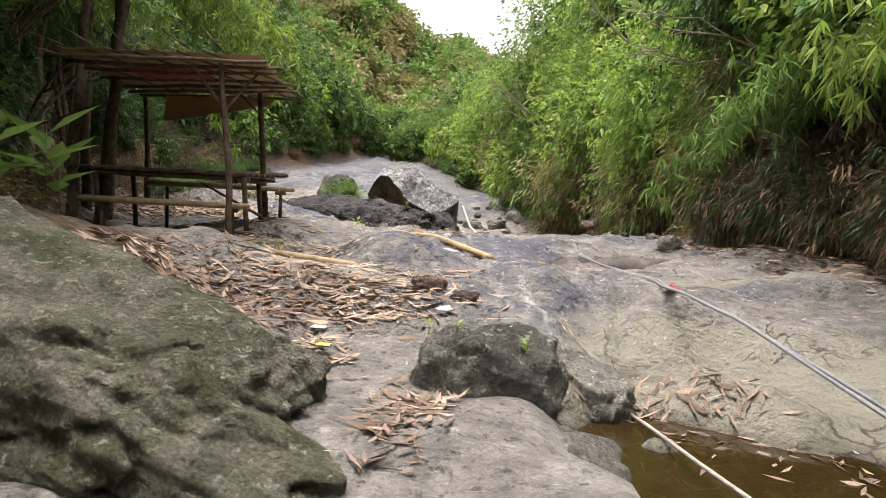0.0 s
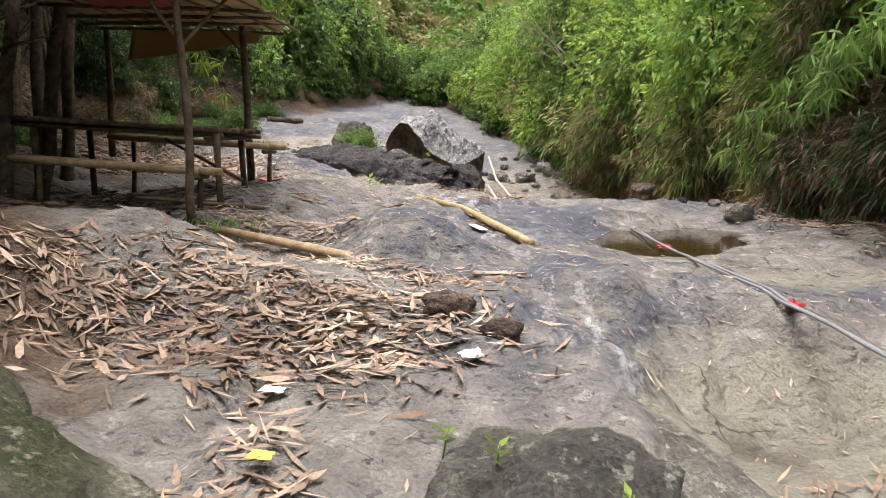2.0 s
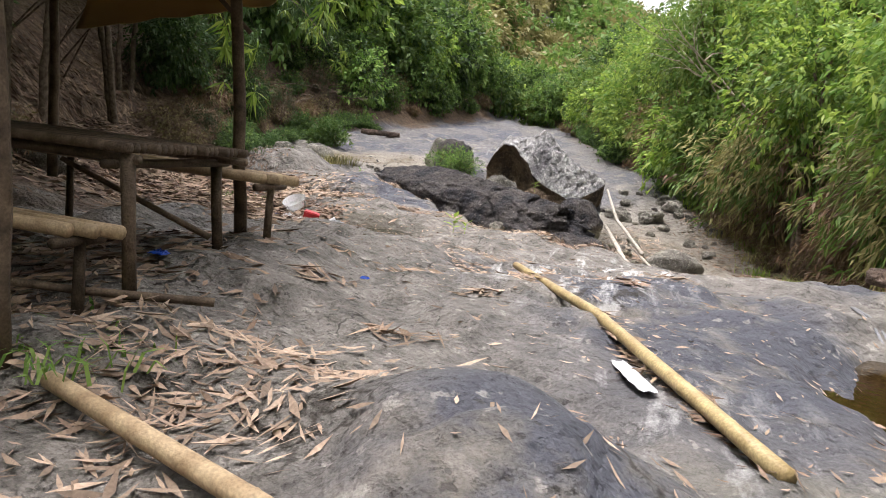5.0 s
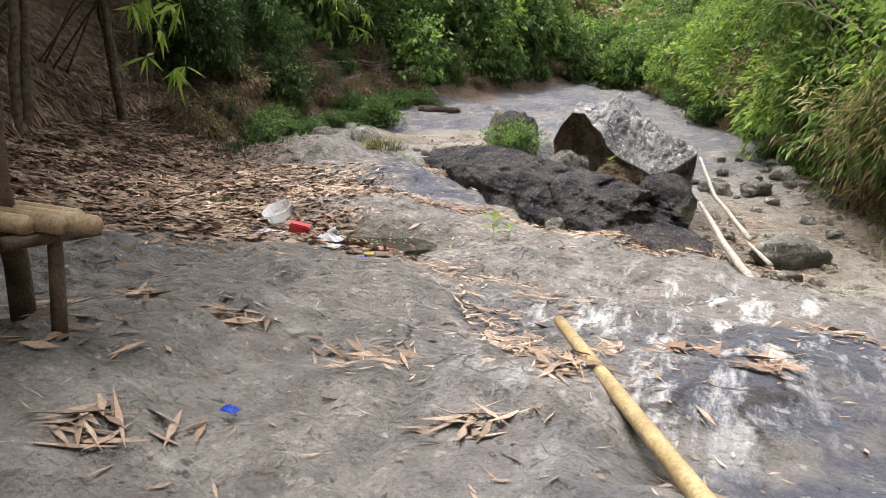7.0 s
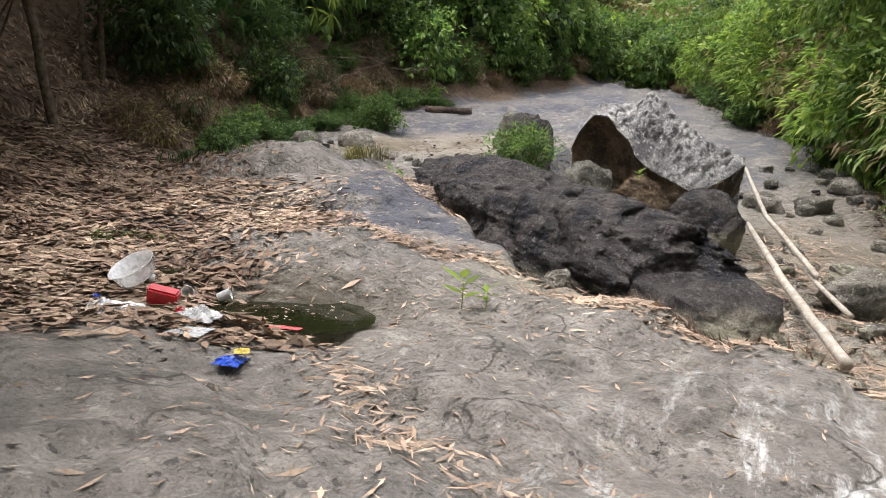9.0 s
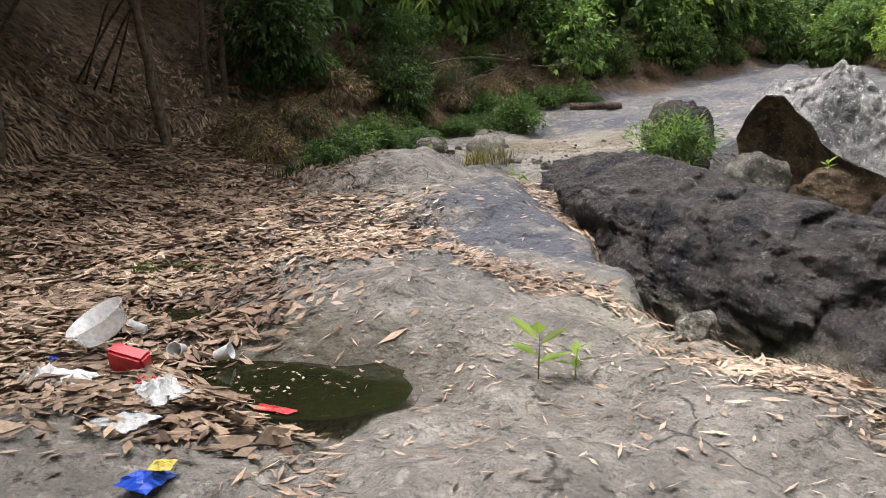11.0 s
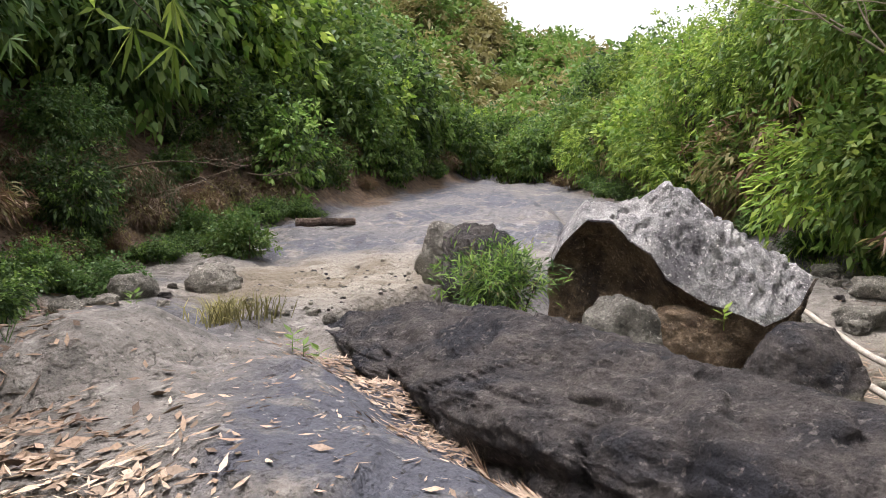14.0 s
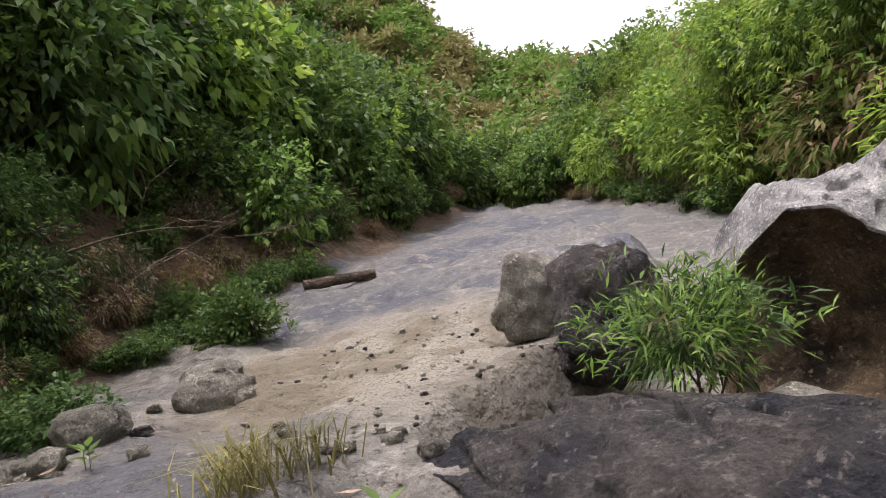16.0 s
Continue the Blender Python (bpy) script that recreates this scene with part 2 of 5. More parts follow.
def ground_material():
    m = bpy.data.materials.new("streambed_rock")
    m.use_nodes = True
    t = m.node_tree
    b = t.nodes["Principled BSDF"]
    broad, mid, grain = tex(t, "noise", 0.7, 5, 0.35, 0.65), tex(t, "noise", 4, 6, 0.35, 0.65), tex(t, "noise", 45, 6, 0.33, 0.67, 0.7)
    rock = mixed(t, (0.155, 0.14, 0.122), (0.27, 0.246, 0.216), mid)
    rock = mixed(t, rock, (0.10, 0.092, 0.08), times(t, tex(t, "noise", 1.7, 8, 0.52, 0.66, 0.65), 0.75))
    rock = mixed(t, rock, (0.38, 0.355, 0.315), times(t, tex(t, "noise", 2.6, 8, 0.56, 0.68, 0.65), 0.6))
    rock = mixed(t, rock, (0.07, 0.064, 0.056), times(t, tex(t, "noise", 7, 9, 0.60, 0.66, 0.72), 0.6))
    rock = mixed(t, rock, (0.085, 0.088, 0.106), times(t, attribute(t, "dark"), tex(t, "noise", 1.4, 8, 0.36, 0.5, 0.62)))
    rock = mixed(t, rock, (0.055, 0.05, 0.045), times(t, tex(t, "noise", 13, 5, 0.64, 0.68, 0.5), 0.7))
    rock = mixed(t, rock, (0.46, 0.43, 0.38), times(t, tex(t, "noise", 8, 6, 0.63, 0.67, 0.55), 0.45))
    rock = mixed(t, rock, (0.245, 0.228, 0.175), times(t, attribute(t, "pale"), tex(t, "noise", 2.2, 6, 0.25, 0.5)))
    streak = tex(t, "noise", 2.8, 10, 0.52, 0.64, 0.7, (1.6, 0.5, 1, 10))
    rock = mixed(t, rock, (0.66, 0.65, 0.63), times(t, attribute(t, "white"), streak))
    rock = mixed(t, rock, (0.10, 0.085, 0.06), times(t, attribute(t, "wet"), tex(t, "noise", 5, 5, 0.3, 0.5)))
    vor = t.nodes.new("ShaderNodeTexVoronoi")
    vor.feature = "DISTANCE_TO_EDGE"
    vor.inputs["Scale"].default_value = 0.75
    wob, geo = t.nodes.new("ShaderNodeVectorMath"), t.nodes.new("ShaderNodeNewGeometry")
    wobn = t.nodes.new("ShaderNodeTexNoise")
    wobn.inputs["Scale"].default_value, wobn.inputs["Detail"].default_value = 1.6, 5
    t.links.new(geo.outputs["Position"], wobn.inputs["Vector"])
    wob.operation = "MULTIPLY_ADD"
    t.links.new(wobn.outputs["Color"], wob.inputs[0])
    wob.inputs[1].default_value = (1.1, 1.1, 1.1)
    t.links.new(geo.outputs["Position"], wob.inputs[2])
    t.links.new(wob.outputs[0], vor.inputs["Vector"])
    crack = t.nodes.new("ShaderNodeMapRange")
    crack.inputs["From Min"].default_value, crack.inputs["From Max"].default_value = 0.016, 0.004
    t.links.new(vor.outputs["Distance"], crack.inputs["Value"])
    crackf = times(t, crack.outputs["Result"], tex(t, "noise", 0.9, 3, 0.5, 0.6))
    rock = mixed(t, rock, (0.05, 0.043, 0.035), times(t, crackf, 0.85))
    soil = mixed(t, (0.075, 0.047, 0.03), (0.17, 0.115, 0.072), tex(t, "noise", 5, 6, 0.35, 0.65))
    gravel = mixed(t, (0.115, 0.095, 0.07), (0.29, 0.26, 0.21), tex(t, "cells", 22, 0, 0.1, 0.5))
    gravel = mixed(t, gravel, (0.165, 0.135, 0.095), tex(t, "noise", 0.8, 4, 0.45, 0.6))
    col = mixed(t, rock, gravel, times(t, attribute(t, "gravel"), 1.0))
    col = mixed(t, col, soil, attribute(t, "soil"))
    ov = t.nodes.new("ShaderNodeMix")
    ov.data_type, ov.blend_type = "RGBA", "OVERLAY"
    ov.inputs["Factor"].default_value = 0.22
    t.links.new(col, ov.inputs["A"])
    t.links.new(grain, ov.inputs["B"])
    t.links.new(ov.outputs["Result"], b.inputs["Base Color"])
    b.inputs["Roughness"].default_value, b.inputs["Specular IOR Level"].default_value = 0.72, 0.35
    relief(t, [(tex(t, "noise", 2.5, 9, 0.3, 0.7, 0.62), 0.14), (tex(t, "noise", 9, 5, 0.35, 0.65, 0.5), 0.04), (tex(t, "noise", 13, 5, 0.68, 0.62, 0.5), 0.02), (grain, 0.003)], b, 0.75)
    return m


def boulder_material(name, low, high, stain, pale=None, pale_z=(0, 0.3), pits=False):
    """Weathered boulder: two mixed tones, dark stains, and a pale water-worn foot up to the flood line."""
    m = bpy.data.materials.new(name)
    m.use_nodes = True
    t = m.node_tree
    b = t.nodes["Principled BSDF"]
    mid, grain = tex(t, "noise", 3.2, 7, 0.35, 0.65, 0.62), tex(t, "noise", 42, 7, 0.34, 0.66, 0.7)
    col = mixed(t, low, high, mid)
    col = mixed(t, col, stain, tex(t, "noise", 1.3, 6, 0.48, 0.62))
    col = mixed(t, col, tuple(c * 1.35 + 0.04 for c in high), times(t, tex(t, "noise", 15, 7, 0.57, 0.63, 0.62), 0.7))
    col = mixed(t, col, tuple(c * 0.45 for c in low), times(t, tex(t, "noise", 6, 8, 0.58, 0.68, 0.7), 0.8))
    if pale:
        geo, sep, mr = t.nodes.new("ShaderNodeNewGeometry"), t.nodes.new("ShaderNodeSeparateXYZ"), t.nodes.new("ShaderNodeMapRange")
        t.links.new(geo.outputs["Position"], sep.inputs[0])
        wob = t.nodes.new("ShaderNodeMath")
        wob.operation = "MULTIPLY_ADD"
        t.links.new(tex(t, "noise", 1.1, 5, 0, 1), wob.inputs[0])
        wob.inputs[1].default_value = 0.6
        t.links.new(sep.outputs["Z"], wob.inputs[2])
        mr.inputs["From Min"].default_value, mr.inputs["From Max"].default_value = pale_z[1] + 0.3, pale_z[0] + 0.3
        t.links.new(wob.outputs[0], mr.inputs["Value"])
        col = mixed(t, col, mixed(t, pale, tuple(c * 0.6 for c in pale), tex(t, "noise", 4, 6, 0.5, 0.62)), mr.outputs["Result"])
    ov = t.nodes.new("ShaderNodeMix")
    ov.data_type, ov.blend_type = "RGBA", "OVERLAY"
    ov.inputs["Factor"].default_value = 0.4
    t.links.new(col, ov.inputs["A"])
    t.links.new(grain, ov.inputs["B"])
    t.links.new(ov.outputs["Result"], b.inputs["Base Color"])
    b.inputs["Roughness"].default_value, b.inputs["Specular IOR Level"].default_value = 0.75, 0.3
    relief(t, [(mid, 0.12), (tex(t, "noise", 8, 7, 0.38, 0.62, 0.58), 0.1), (tex(t, "noise", 22, 6, 0.66, 0.58, 0.6), 0.02), (grain, 0.008)], b, 1.0)
    return m


def leaf_material(name, base, second, glow=0.35):
    """Thin leaves: gloss on top and light passing through."""
    m = bpy.data.materials.new(name)
    m.use_nodes = True
    t, n = m.node_tree, m.node_tree.nodes
    b, out = n["Principled BSDF"], n["Material Output"]
    rnd = n.new("ShaderNodeNewGeometry").outputs["Random Per Island"]
    ob = n.new("ShaderNodeObjectInfo").outputs["Random"]
    col = mixed(t, base, second, rnd)
    hsv = n.new("ShaderNodeHueSaturation")
    mr = n.new("ShaderNodeMapRange")
    mr.inputs["To Min"].default_value, mr.inputs["To Max"].default_value = 0.5, 1.35
    t.links.new(ob, mr.inputs["Value"])
    t.links.new(mr.outputs["Result"], hsv.inputs["Value"])
    t.links.new(col, hsv.inputs["Color"])
    t.links.new(hsv.outputs["Color"], b.inputs["Base Color"])
    b.inputs["Roughness"].default_value, b.inputs["Specular IOR Level"].default_value = 0.5, 0.35
    tr, mx = n.new("ShaderNodeBsdfTranslucent"), n.new("ShaderNodeMixShader")
    t.links.new(hsv.outputs["Color"], tr.inputs["Color"])
    mx.inputs["Fac"].default_value = glow
    t.links.new(b.outputs["BSDF"], mx.inputs[1])
    t.links.new(tr.outputs["BSDF"], mx.inputs[2])
    t.links.new(mx.outputs["Shader"], out.inputs["Surface"])
    return m


def water_material(name, tint, rough=0.04):
    m = bpy.data.materials.new(name)
    m.use_nodes = True
    t = m.node_tree
    b = t.nodes["Principled BSDF"]
    b.inputs["Base Color"].default_value = (*tint, 1)
    b.inputs["Roughness"].default_value, b.inputs["IOR"].default_value = rough, 1.33
    b.inputs["Transmission Weight"].default_value = 0.75
    relief(t, [(tex(t, "noise", 6, 3, 0.3, 0.7), 0.01)], b, 0.12)
    return m


def plain_material(name, colour, rough=0.4, alpha_glass=False, metal=0.0):
    m = bpy.data.materials.new(name)
    m.use_nodes = True
    b = m.node_tree.nodes["Principled BSDF"]
    col = mixed(m.node_tree, colour, tuple(c * 0.75 for c in colour), tex(m.node_tree, "noise", 40, 4, 0.4, 0.65))
    m.node_tree.links.new(col, b.inputs["Base Color"])
    b.inputs["Roughness"].default_value, b.inputs["Metallic"].default_value = rough, metal
    if alpha_glass:
        b.inputs["Alpha"].default_value = 0.42
    return m


M_GROUND = ground_material()
M_DARK = boulder_material("dark_basalt", (0.04, 0.036, 0.036), (0.13, 0.112, 0.102), (0.03, 0.03, 0.037), (0.36, 0.33, 0.24), (-0.3, -0.02))
M_MOSS = boulder_material("mossy_rock", (0.095, 0.088, 0.058), (0.27, 0.25, 0.185), (0.085, 0.095, 0.042))
M_STEP = boulder_material("brown_grey_rock", (0.14, 0.13, 0.108), (0.3, 0.28, 0.235), (0.11, 0.102, 0.085), (0.42, 0.4, 0.31), (-0.5, -0.2))
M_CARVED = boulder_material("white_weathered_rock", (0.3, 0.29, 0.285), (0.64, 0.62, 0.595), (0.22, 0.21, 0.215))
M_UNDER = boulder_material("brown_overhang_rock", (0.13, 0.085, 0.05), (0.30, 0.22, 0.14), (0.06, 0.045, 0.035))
M_PALE = boulder_material("pale_river_stone", (0.24, 0.22, 0.185), (0.42, 0.39, 0.33), (0.17, 0.155, 0.13))
M_BROWN = boulder_material("brown_loose_stone", (0.12, 0.08, 0.06), (0.24, 0.17, 0.13), (0.07, 0.05, 0.04))
M_POLE = material("grey_brown_pole_wood", (0.065, 0.045, 0.03), 0.75, 0.4, 9, (0.15, 0.108, 0.072), 70, random_by="object")
M_BAMBOO = material("yellow_bamboo", (0.31, 0.225, 0.105), 0.45, 0.2, 7, (0.44, 0.34, 0.17), 60, random_by="object", vary=0.12)
M_BAMBOO_DRY = material("dry_tan_bamboo", (0.30, 0.21, 0.12), 0.6, 0.2, 8, (0.44, 0.33, 0.2), 60, random_by="object", vary=0.15)
M_DRIFT = material("bleached_driftwood", (0.3, 0.26, 0.21), 0.7, 0.4, 8, (0.45, 0.41, 0.35), 60)
M_BARK = material("brown_bark", (0.07, 0.05, 0.035), 0.9, 0.8, 12, (0.16, 0.125, 0.09), 60)
M_BRANCH = material("pale_bare_branch", (0.22, 0.18, 0.13), 0.85, 0.5, 12, (0.34, 0.29, 0.22), 60)
M_LITTER = material("fallen_bamboo_leaves", (0.15, 0.095, 0.065), 0.7, 0.1, 1.2, (0.31, 0.225, 0.155), 50, random_by="island", vary=0.55)
M_LITTER_PALE = material("straw_coloured_fragments", (0.22, 0.15, 0.105), 0.7, 0.1, 1.2, (0.45, 0.345, 0.255), 50, random_by="island", vary=0.45)
M_LEAF_BRIGHT = leaf_material("bright_bamboo_leaf", (0.13, 0.24, 0.03), (0.34, 0.43, 0.085), 0.5)
M_LEAF_MID = leaf_material("green_leaf", (0.085, 0.18, 0.03), (0.2, 0.29, 0.07), 0.45)
# dark green leaf also carries the shade of the banks in its colour
M_LEAF_DARK = leaf_material("dark_and_shaded_green_leaf", (0.04, 0.09, 0.025), (0.1, 0.16, 0.05), 0.4)
M_LEAF_DRY = leaf_material("dry_olive_leaf", (0.2, 0.19, 0.06), (0.36, 0.32, 0.14), 0.4)
M_LEAF_BROWN = leaf_material("withered_brown_leaf", (0.11, 0.065, 0.035), (0.22, 0.14, 0.08), 0.2)
M_TARP = leaf_material("tan_tarpaulin", (0.42, 0.32, 0.17), (0.34, 0.26, 0.14), 0.35)
M_RED_TARP = leaf_material("faded_red_sheet", (0.40, 0.07, 0.05), (0.34, 0.09, 0.06), 0.5)
M_WATER = water_material("brown_pool_water", (0.10, 0.06, 0.018))
M_WATER_GREEN = water_material("stagnant_green_water", (0.045, 0.05, 0.02), 0.07)


# ---- mesh helpers ----
def shade_smooth(me):
    me.polygons.foreach_set("use_smooth", np.ones(len(me.polygons), bool))


def mesh_object(name, verts, faces, mat, parent=None, smooth=True, label=""):
    me = bpy.data.meshes.new(name)
    me.from_pydata([tuple(v) for v in verts], [], faces)
    me.materials.append(mat)
    if smooth:
        shade_smooth(me)
    ob = new(name, me)
    ob.parent = parent
    return tagged(ob, label)


def part(name, bm, mat, parent=None, label="", smooth=True):
    me = bpy.data.meshes.new(name)
    bm.to_mesh(me)
    bm.free()
    me.materials.append(mat)
    if smooth:
        shade_smooth(me)
    ob = new(name, me)
    ob.parent = parent
    return tagged(ob, label)


def empty(name, place=(0, 0, 0), turn=0.0):
    ob = new(name)
    ob.matrix_basis = pose(*place, 0, 0, turn)
    return ob


def tube(points, radii, sides=8, wobble=0.0, seed=0, nodes=0.0):
    """Verts and faces of a tapered round stick along points; nodes: spacing of bamboo joints."""
    rng = random.Random(seed)
    pts = [Vector(p) for p in points]
    dense, rad = [], []
    for i in range(len(pts) - 1):
        a, b = pts[i], pts[i + 1]
        n = max(1, int((b - a).length / (nodes if nodes else 0.35)))
        for k in range(n):
            u = k / n
            dense.append(a.lerp(b, u))
            rad.append(radii[i] * (1 - u) + radii[i + 1] * u)
            if nodes and (k or i):
                r0 = rad[-1]
                d = (b - a).normalized() * 0.012
                c = dense.pop()
                rad.pop()
                dense += [c - d, c, c + d]
                rad += [r0, r0 * 1.07, r0]
    dense.append(pts[-1])
    rad.append(radii[-1])
    verts, faces = [], []
    for i, c in enumerate(dense):
        d = (dense[min(i + 1, len(dense) - 1)] - dense[max(i - 1, 0)]).normalized()
        u = d.orthogonal().normalized() if abs(d.z) > 0.9 else d.cross(Vector((0, 0, 1))).normalized()
        v = d.cross(u)
        c = c + (u * rng.uniform(-wobble, wobble) + v * rng.uniform(-wobble, wobble) if 0 < i < len(dense) - 1 else Vector())
        for s in range(sides):
            w = 2 * math.pi * s / sides
            verts.append(c + (u * math.cos(w) + v * math.sin(w)) * rad[i])
    for i in range(len(dense) - 1):
        for s in range(sides):
            a, b = i * sides + s, i * sides + (s + 1) % sides
            faces.append((a, b, b + sides, a + sides))
    faces.append(tuple(range(sides))[::-1])
    faces.append(tuple(len(verts) - sides + s for s in range(sides)))
    return verts, faces


def stick(name, points, radii, mat, parent=None, label="", sides=8, wobble=0.0, seed=0, nodes=0.0):
    return mesh_object(name, *tube(points, radii, sides, wobble, seed, nodes), mat, parent, True, label)


# ---- large structure: the ground ----
def ground_mesh():
    def lines(lo, a, b, hi, near, grow):
        mid = list(np.arange(a, b, near))
        out, v, d = [], b, near
        while v < hi:
            out.append(v)
            d *= grow
            v += d
        low, v, d = [], a, near
        while v > lo:
            d *= grow
            v -= d
            low.append(v)
        return np.array(low[::-1] + mid + out)

    xs, ys = lines(-420, -11.5, 6.5, 420, 0.075, 1.07), lines(-60, -1.5, 27.5, 700, 0.075, 1.045)
    gx, gy = np.meshgrid(xs, ys)
    x, y = gx.ravel(), gy.ravel()
    z = ground_height(x, y)
    nx, ny = len(xs), len(ys)
    me = bpy.data.meshes.new("ground")
    idx = np.arange(nx * ny).reshape(ny, nx)
    quads = np.stack([idx[:-1, :-1], idx[:-1, 1:], idx[1:, 1:], idx[1:, :-1]], -1).reshape(-1, 4)
    me.vertices.add(len(x))
    me.vertices.foreach_set("co", np.stack([x, y, z], -1).ravel())
    me.loops.add(quads.size)
    me.loops.foreach_set("vertex_index", quads.ravel())
    me.polygons.add(len(quads))
    me.polygons.foreach_set("loop_start", np.arange(0, quads.size, 4))
    me.polygons.foreach_set("loop_total", np.full(len(quads), 4))
    me.update(calc_edges=True)
    shade_smooth(me)
    dl, dr = left_toe(y) - x, x - right_toe(y)
    wob = 0.7 * vnoise(x, y, 0.9, 21) + 0.4 * vnoise(x, y, 0.3, 22)
    chan = channel_mask(x, y)
    drop = slab_level(y) - z
    masks = {
        "soil": np.maximum(step(-0.3, 0.7, dl + wob), step(-0.3, 0.6, dr + wob)),
        "gravel": np.maximum(np.maximum(blob(x, y, -9.2, 28.8, 2.8, 3.8, 15, 6), chan * step(17.5, 18.5, y) * step(32, 26, y) * 0.7), blob(x, y, -4.9, 21.6, 0.55, 3.2, 43, 4)),
        "dark": np.clip(0.05 + 0.75 * step(-0.1, 0.5, vnoise(x, y, 2.2, 25)) * step(5.5, 7.5, y + x) + blob(x, y, 1.0, 4.6, 0.7, 0.7, -30) + 1.3 * blob(x, y, 2.2, 6.7, 2.4, 0.7, 8, 4) + 0.9 * blob(x, y, -5.5, 19.9, 1.1, 3.0, 38, 4) + blob(x, y, -0.15, 6.9, 0.6, 0.5) + blob(x, y, 1.0, 9.5, 1.3, 2.5, 0) + 0.5 * step(31, 35, y), 0, 1) * step(-0.1, 0.15, z + 0.15),
        "pale": np.clip(1.3 * step(0.1, 0.2, drop + 0.05 * wob) * step(6.3, 5.8, y + 0.2 * wob) * step(1.1, 1.4, x) + chan * 0.12 + blob(x, y, 3.7, 7.7, 3.5, 0.4, 5, 4) * 0.8 + blob(x, y, -2.4, 17.0, 0.5, 1.2, 60), 0, 1),
        "white": np.clip(1.2 * blob(x, y, -0.3, 12.6, 1.2, 2.3, -8, 4) + 0.8 * blob(x, y, 1.1, 5.2, 0.35, 1.0, 25) + 0.6 * blob(x, y, 0.6, 8.2, 0.6, 1.4, 30) + 0.35 * chan * step(30, 24, y) + 0.3 * blob(x, y, -5, 36, 3, 4), 0, 1),
        "wet": np.clip(blob(x, y, -4.6, 15.0, 1.5, 0.6, 20, 4) + step(-0.28, -0.4, z) * step(6, 5, y), 0, 1),
    }
    for name, v in masks.items():
        at = me.attributes.new(name, "FLOAT", "POINT")
        at.data.foreach_set("value", v.astype(np.float32))
    me.materials.append(M_GROUND)
    return tagged(new("ground", me), "grey bedrock streambed between leaf-covered earth banks", "ground", kind="structure")


ground_mesh()


def pool(name, cx, cy, rx, ry, turn, z, mat, label):
    bm = bmesh.new()
    c, s = math.cos(radians(turn)), math.sin(radians(turn))
    ring = []
    for i in range(40):
        a = 2 * math.pi * i / 40
        k = 1 + 0.16 * noise.noise(Vector((1.7 * math.cos(a), 1.7 * math.sin(a), cx))) + 0.07 * noise.noise(Vector((5 * math.cos(a), 5 * math.sin(a), cy)))
        u, v = k * rx * math.cos(a), k * ry * math.sin(a)
        ring.append(bm.verts.new((cx + u * c - v * s, cy + u * s + v * c, z)))
    bm.faces.new(ring)
    return tagged(part(name, bm, mat), label, "water", kind="structure")


pool("water", 3.6, 2.9, 2.6, 1.75, 0, -0.38, M_WATER, "shallow brown pool with fallen bamboo leaves")
pool("water", 2.9, 10.3, 2.5, 1.3, 55, 0.2, M_WATER, "shallow amber puddle in a hollow of the bedrock")
pool("water", -4.1, 14.95, 0.8, 0.55, 10, 0.155, M_WATER_GREEN, "stagnant green puddle beside dumped rubbish")
pool("water", -5.6, 15.3, 0.7, 0.4, 30, 0.2, M_WATER_GREEN, "small dark puddle among fallen leaves")


# ---- boulders and stones ----
def boulder(name, place, half, turn=0.0, tilt=0.0, rough=0.16, mat=None, seed=0, detail=4, label="", category="boulder", boxy=0.0, group="", lean=0.0, crag=0.05):
    """A rounded, uneven stone: half sizes along its own axes; boxy squares it off."""
    bm = bmesh.new()
    bmesh.ops.create_icosphere(bm, subdivisions=detail, radius=1)
    rng = random.Random(seed)
    off = Vector((rng.uniform(-50, 50), rng.uniform(-50, 50), rng.uniform(-50, 50)))
    cuts = [(Vector((rng.gauss(0, 1), rng.gauss(0, 1), rng.gauss(0, 0.7))).normalized(), rng.uniform(0.68, 0.95)) for _ in range(9)]
    for v in bm.verts:
        p = v.co.copy()
        if boxy:
            k = max(abs(p.x), abs(p.y), abs(p.z))
            p = p.lerp(p / k * 0.82, boxy)
        for n_, d in cuts:
            over = p.dot(n_) - d
            if over > 0:
                p -= n_ * over * 0.75
        q = v.co
        p *= 1 + rough * noise.fractal(q * 1.6 + off, 0.9, 2.0, 5) + 0.4 * rough * noise.noise(q * 0.9 - off)
        g = abs(noise.noise(Vector((q.x * half[0], q.y * half[1], q.z * half[2])) * (1.5 / max(half) + 0.9) + off * 0.3))
        p *= 1 - crag * math.exp(-((g / 0.07) ** 2)) + 0.35 * crag * noise.fractal(Vector((q.x * half[0], q.y * half[1], q.z * half[2])) * 4 + off, 0.8, 2.1, 4)
        w = Vector((q.x * half[0], q.y * half[1], q.z * half[2]))
        v.co = Vector((p.x * half[0], p.y * half[1], p.z * half[2])) + q * (crag * (0.3 * max(min(half), 0.25) * noise.fractal(w * 6 + off, 0.6, 2.1, 4) - 0.25 * math.exp(-((noise.noise(w * 2.2 - off) / 0.06) ** 2))))
    ob = part(name, bm, mat)
    ob.matrix_basis = pose(*place, lean, tilt, turn)
    return tagged(ob, label, category, group)


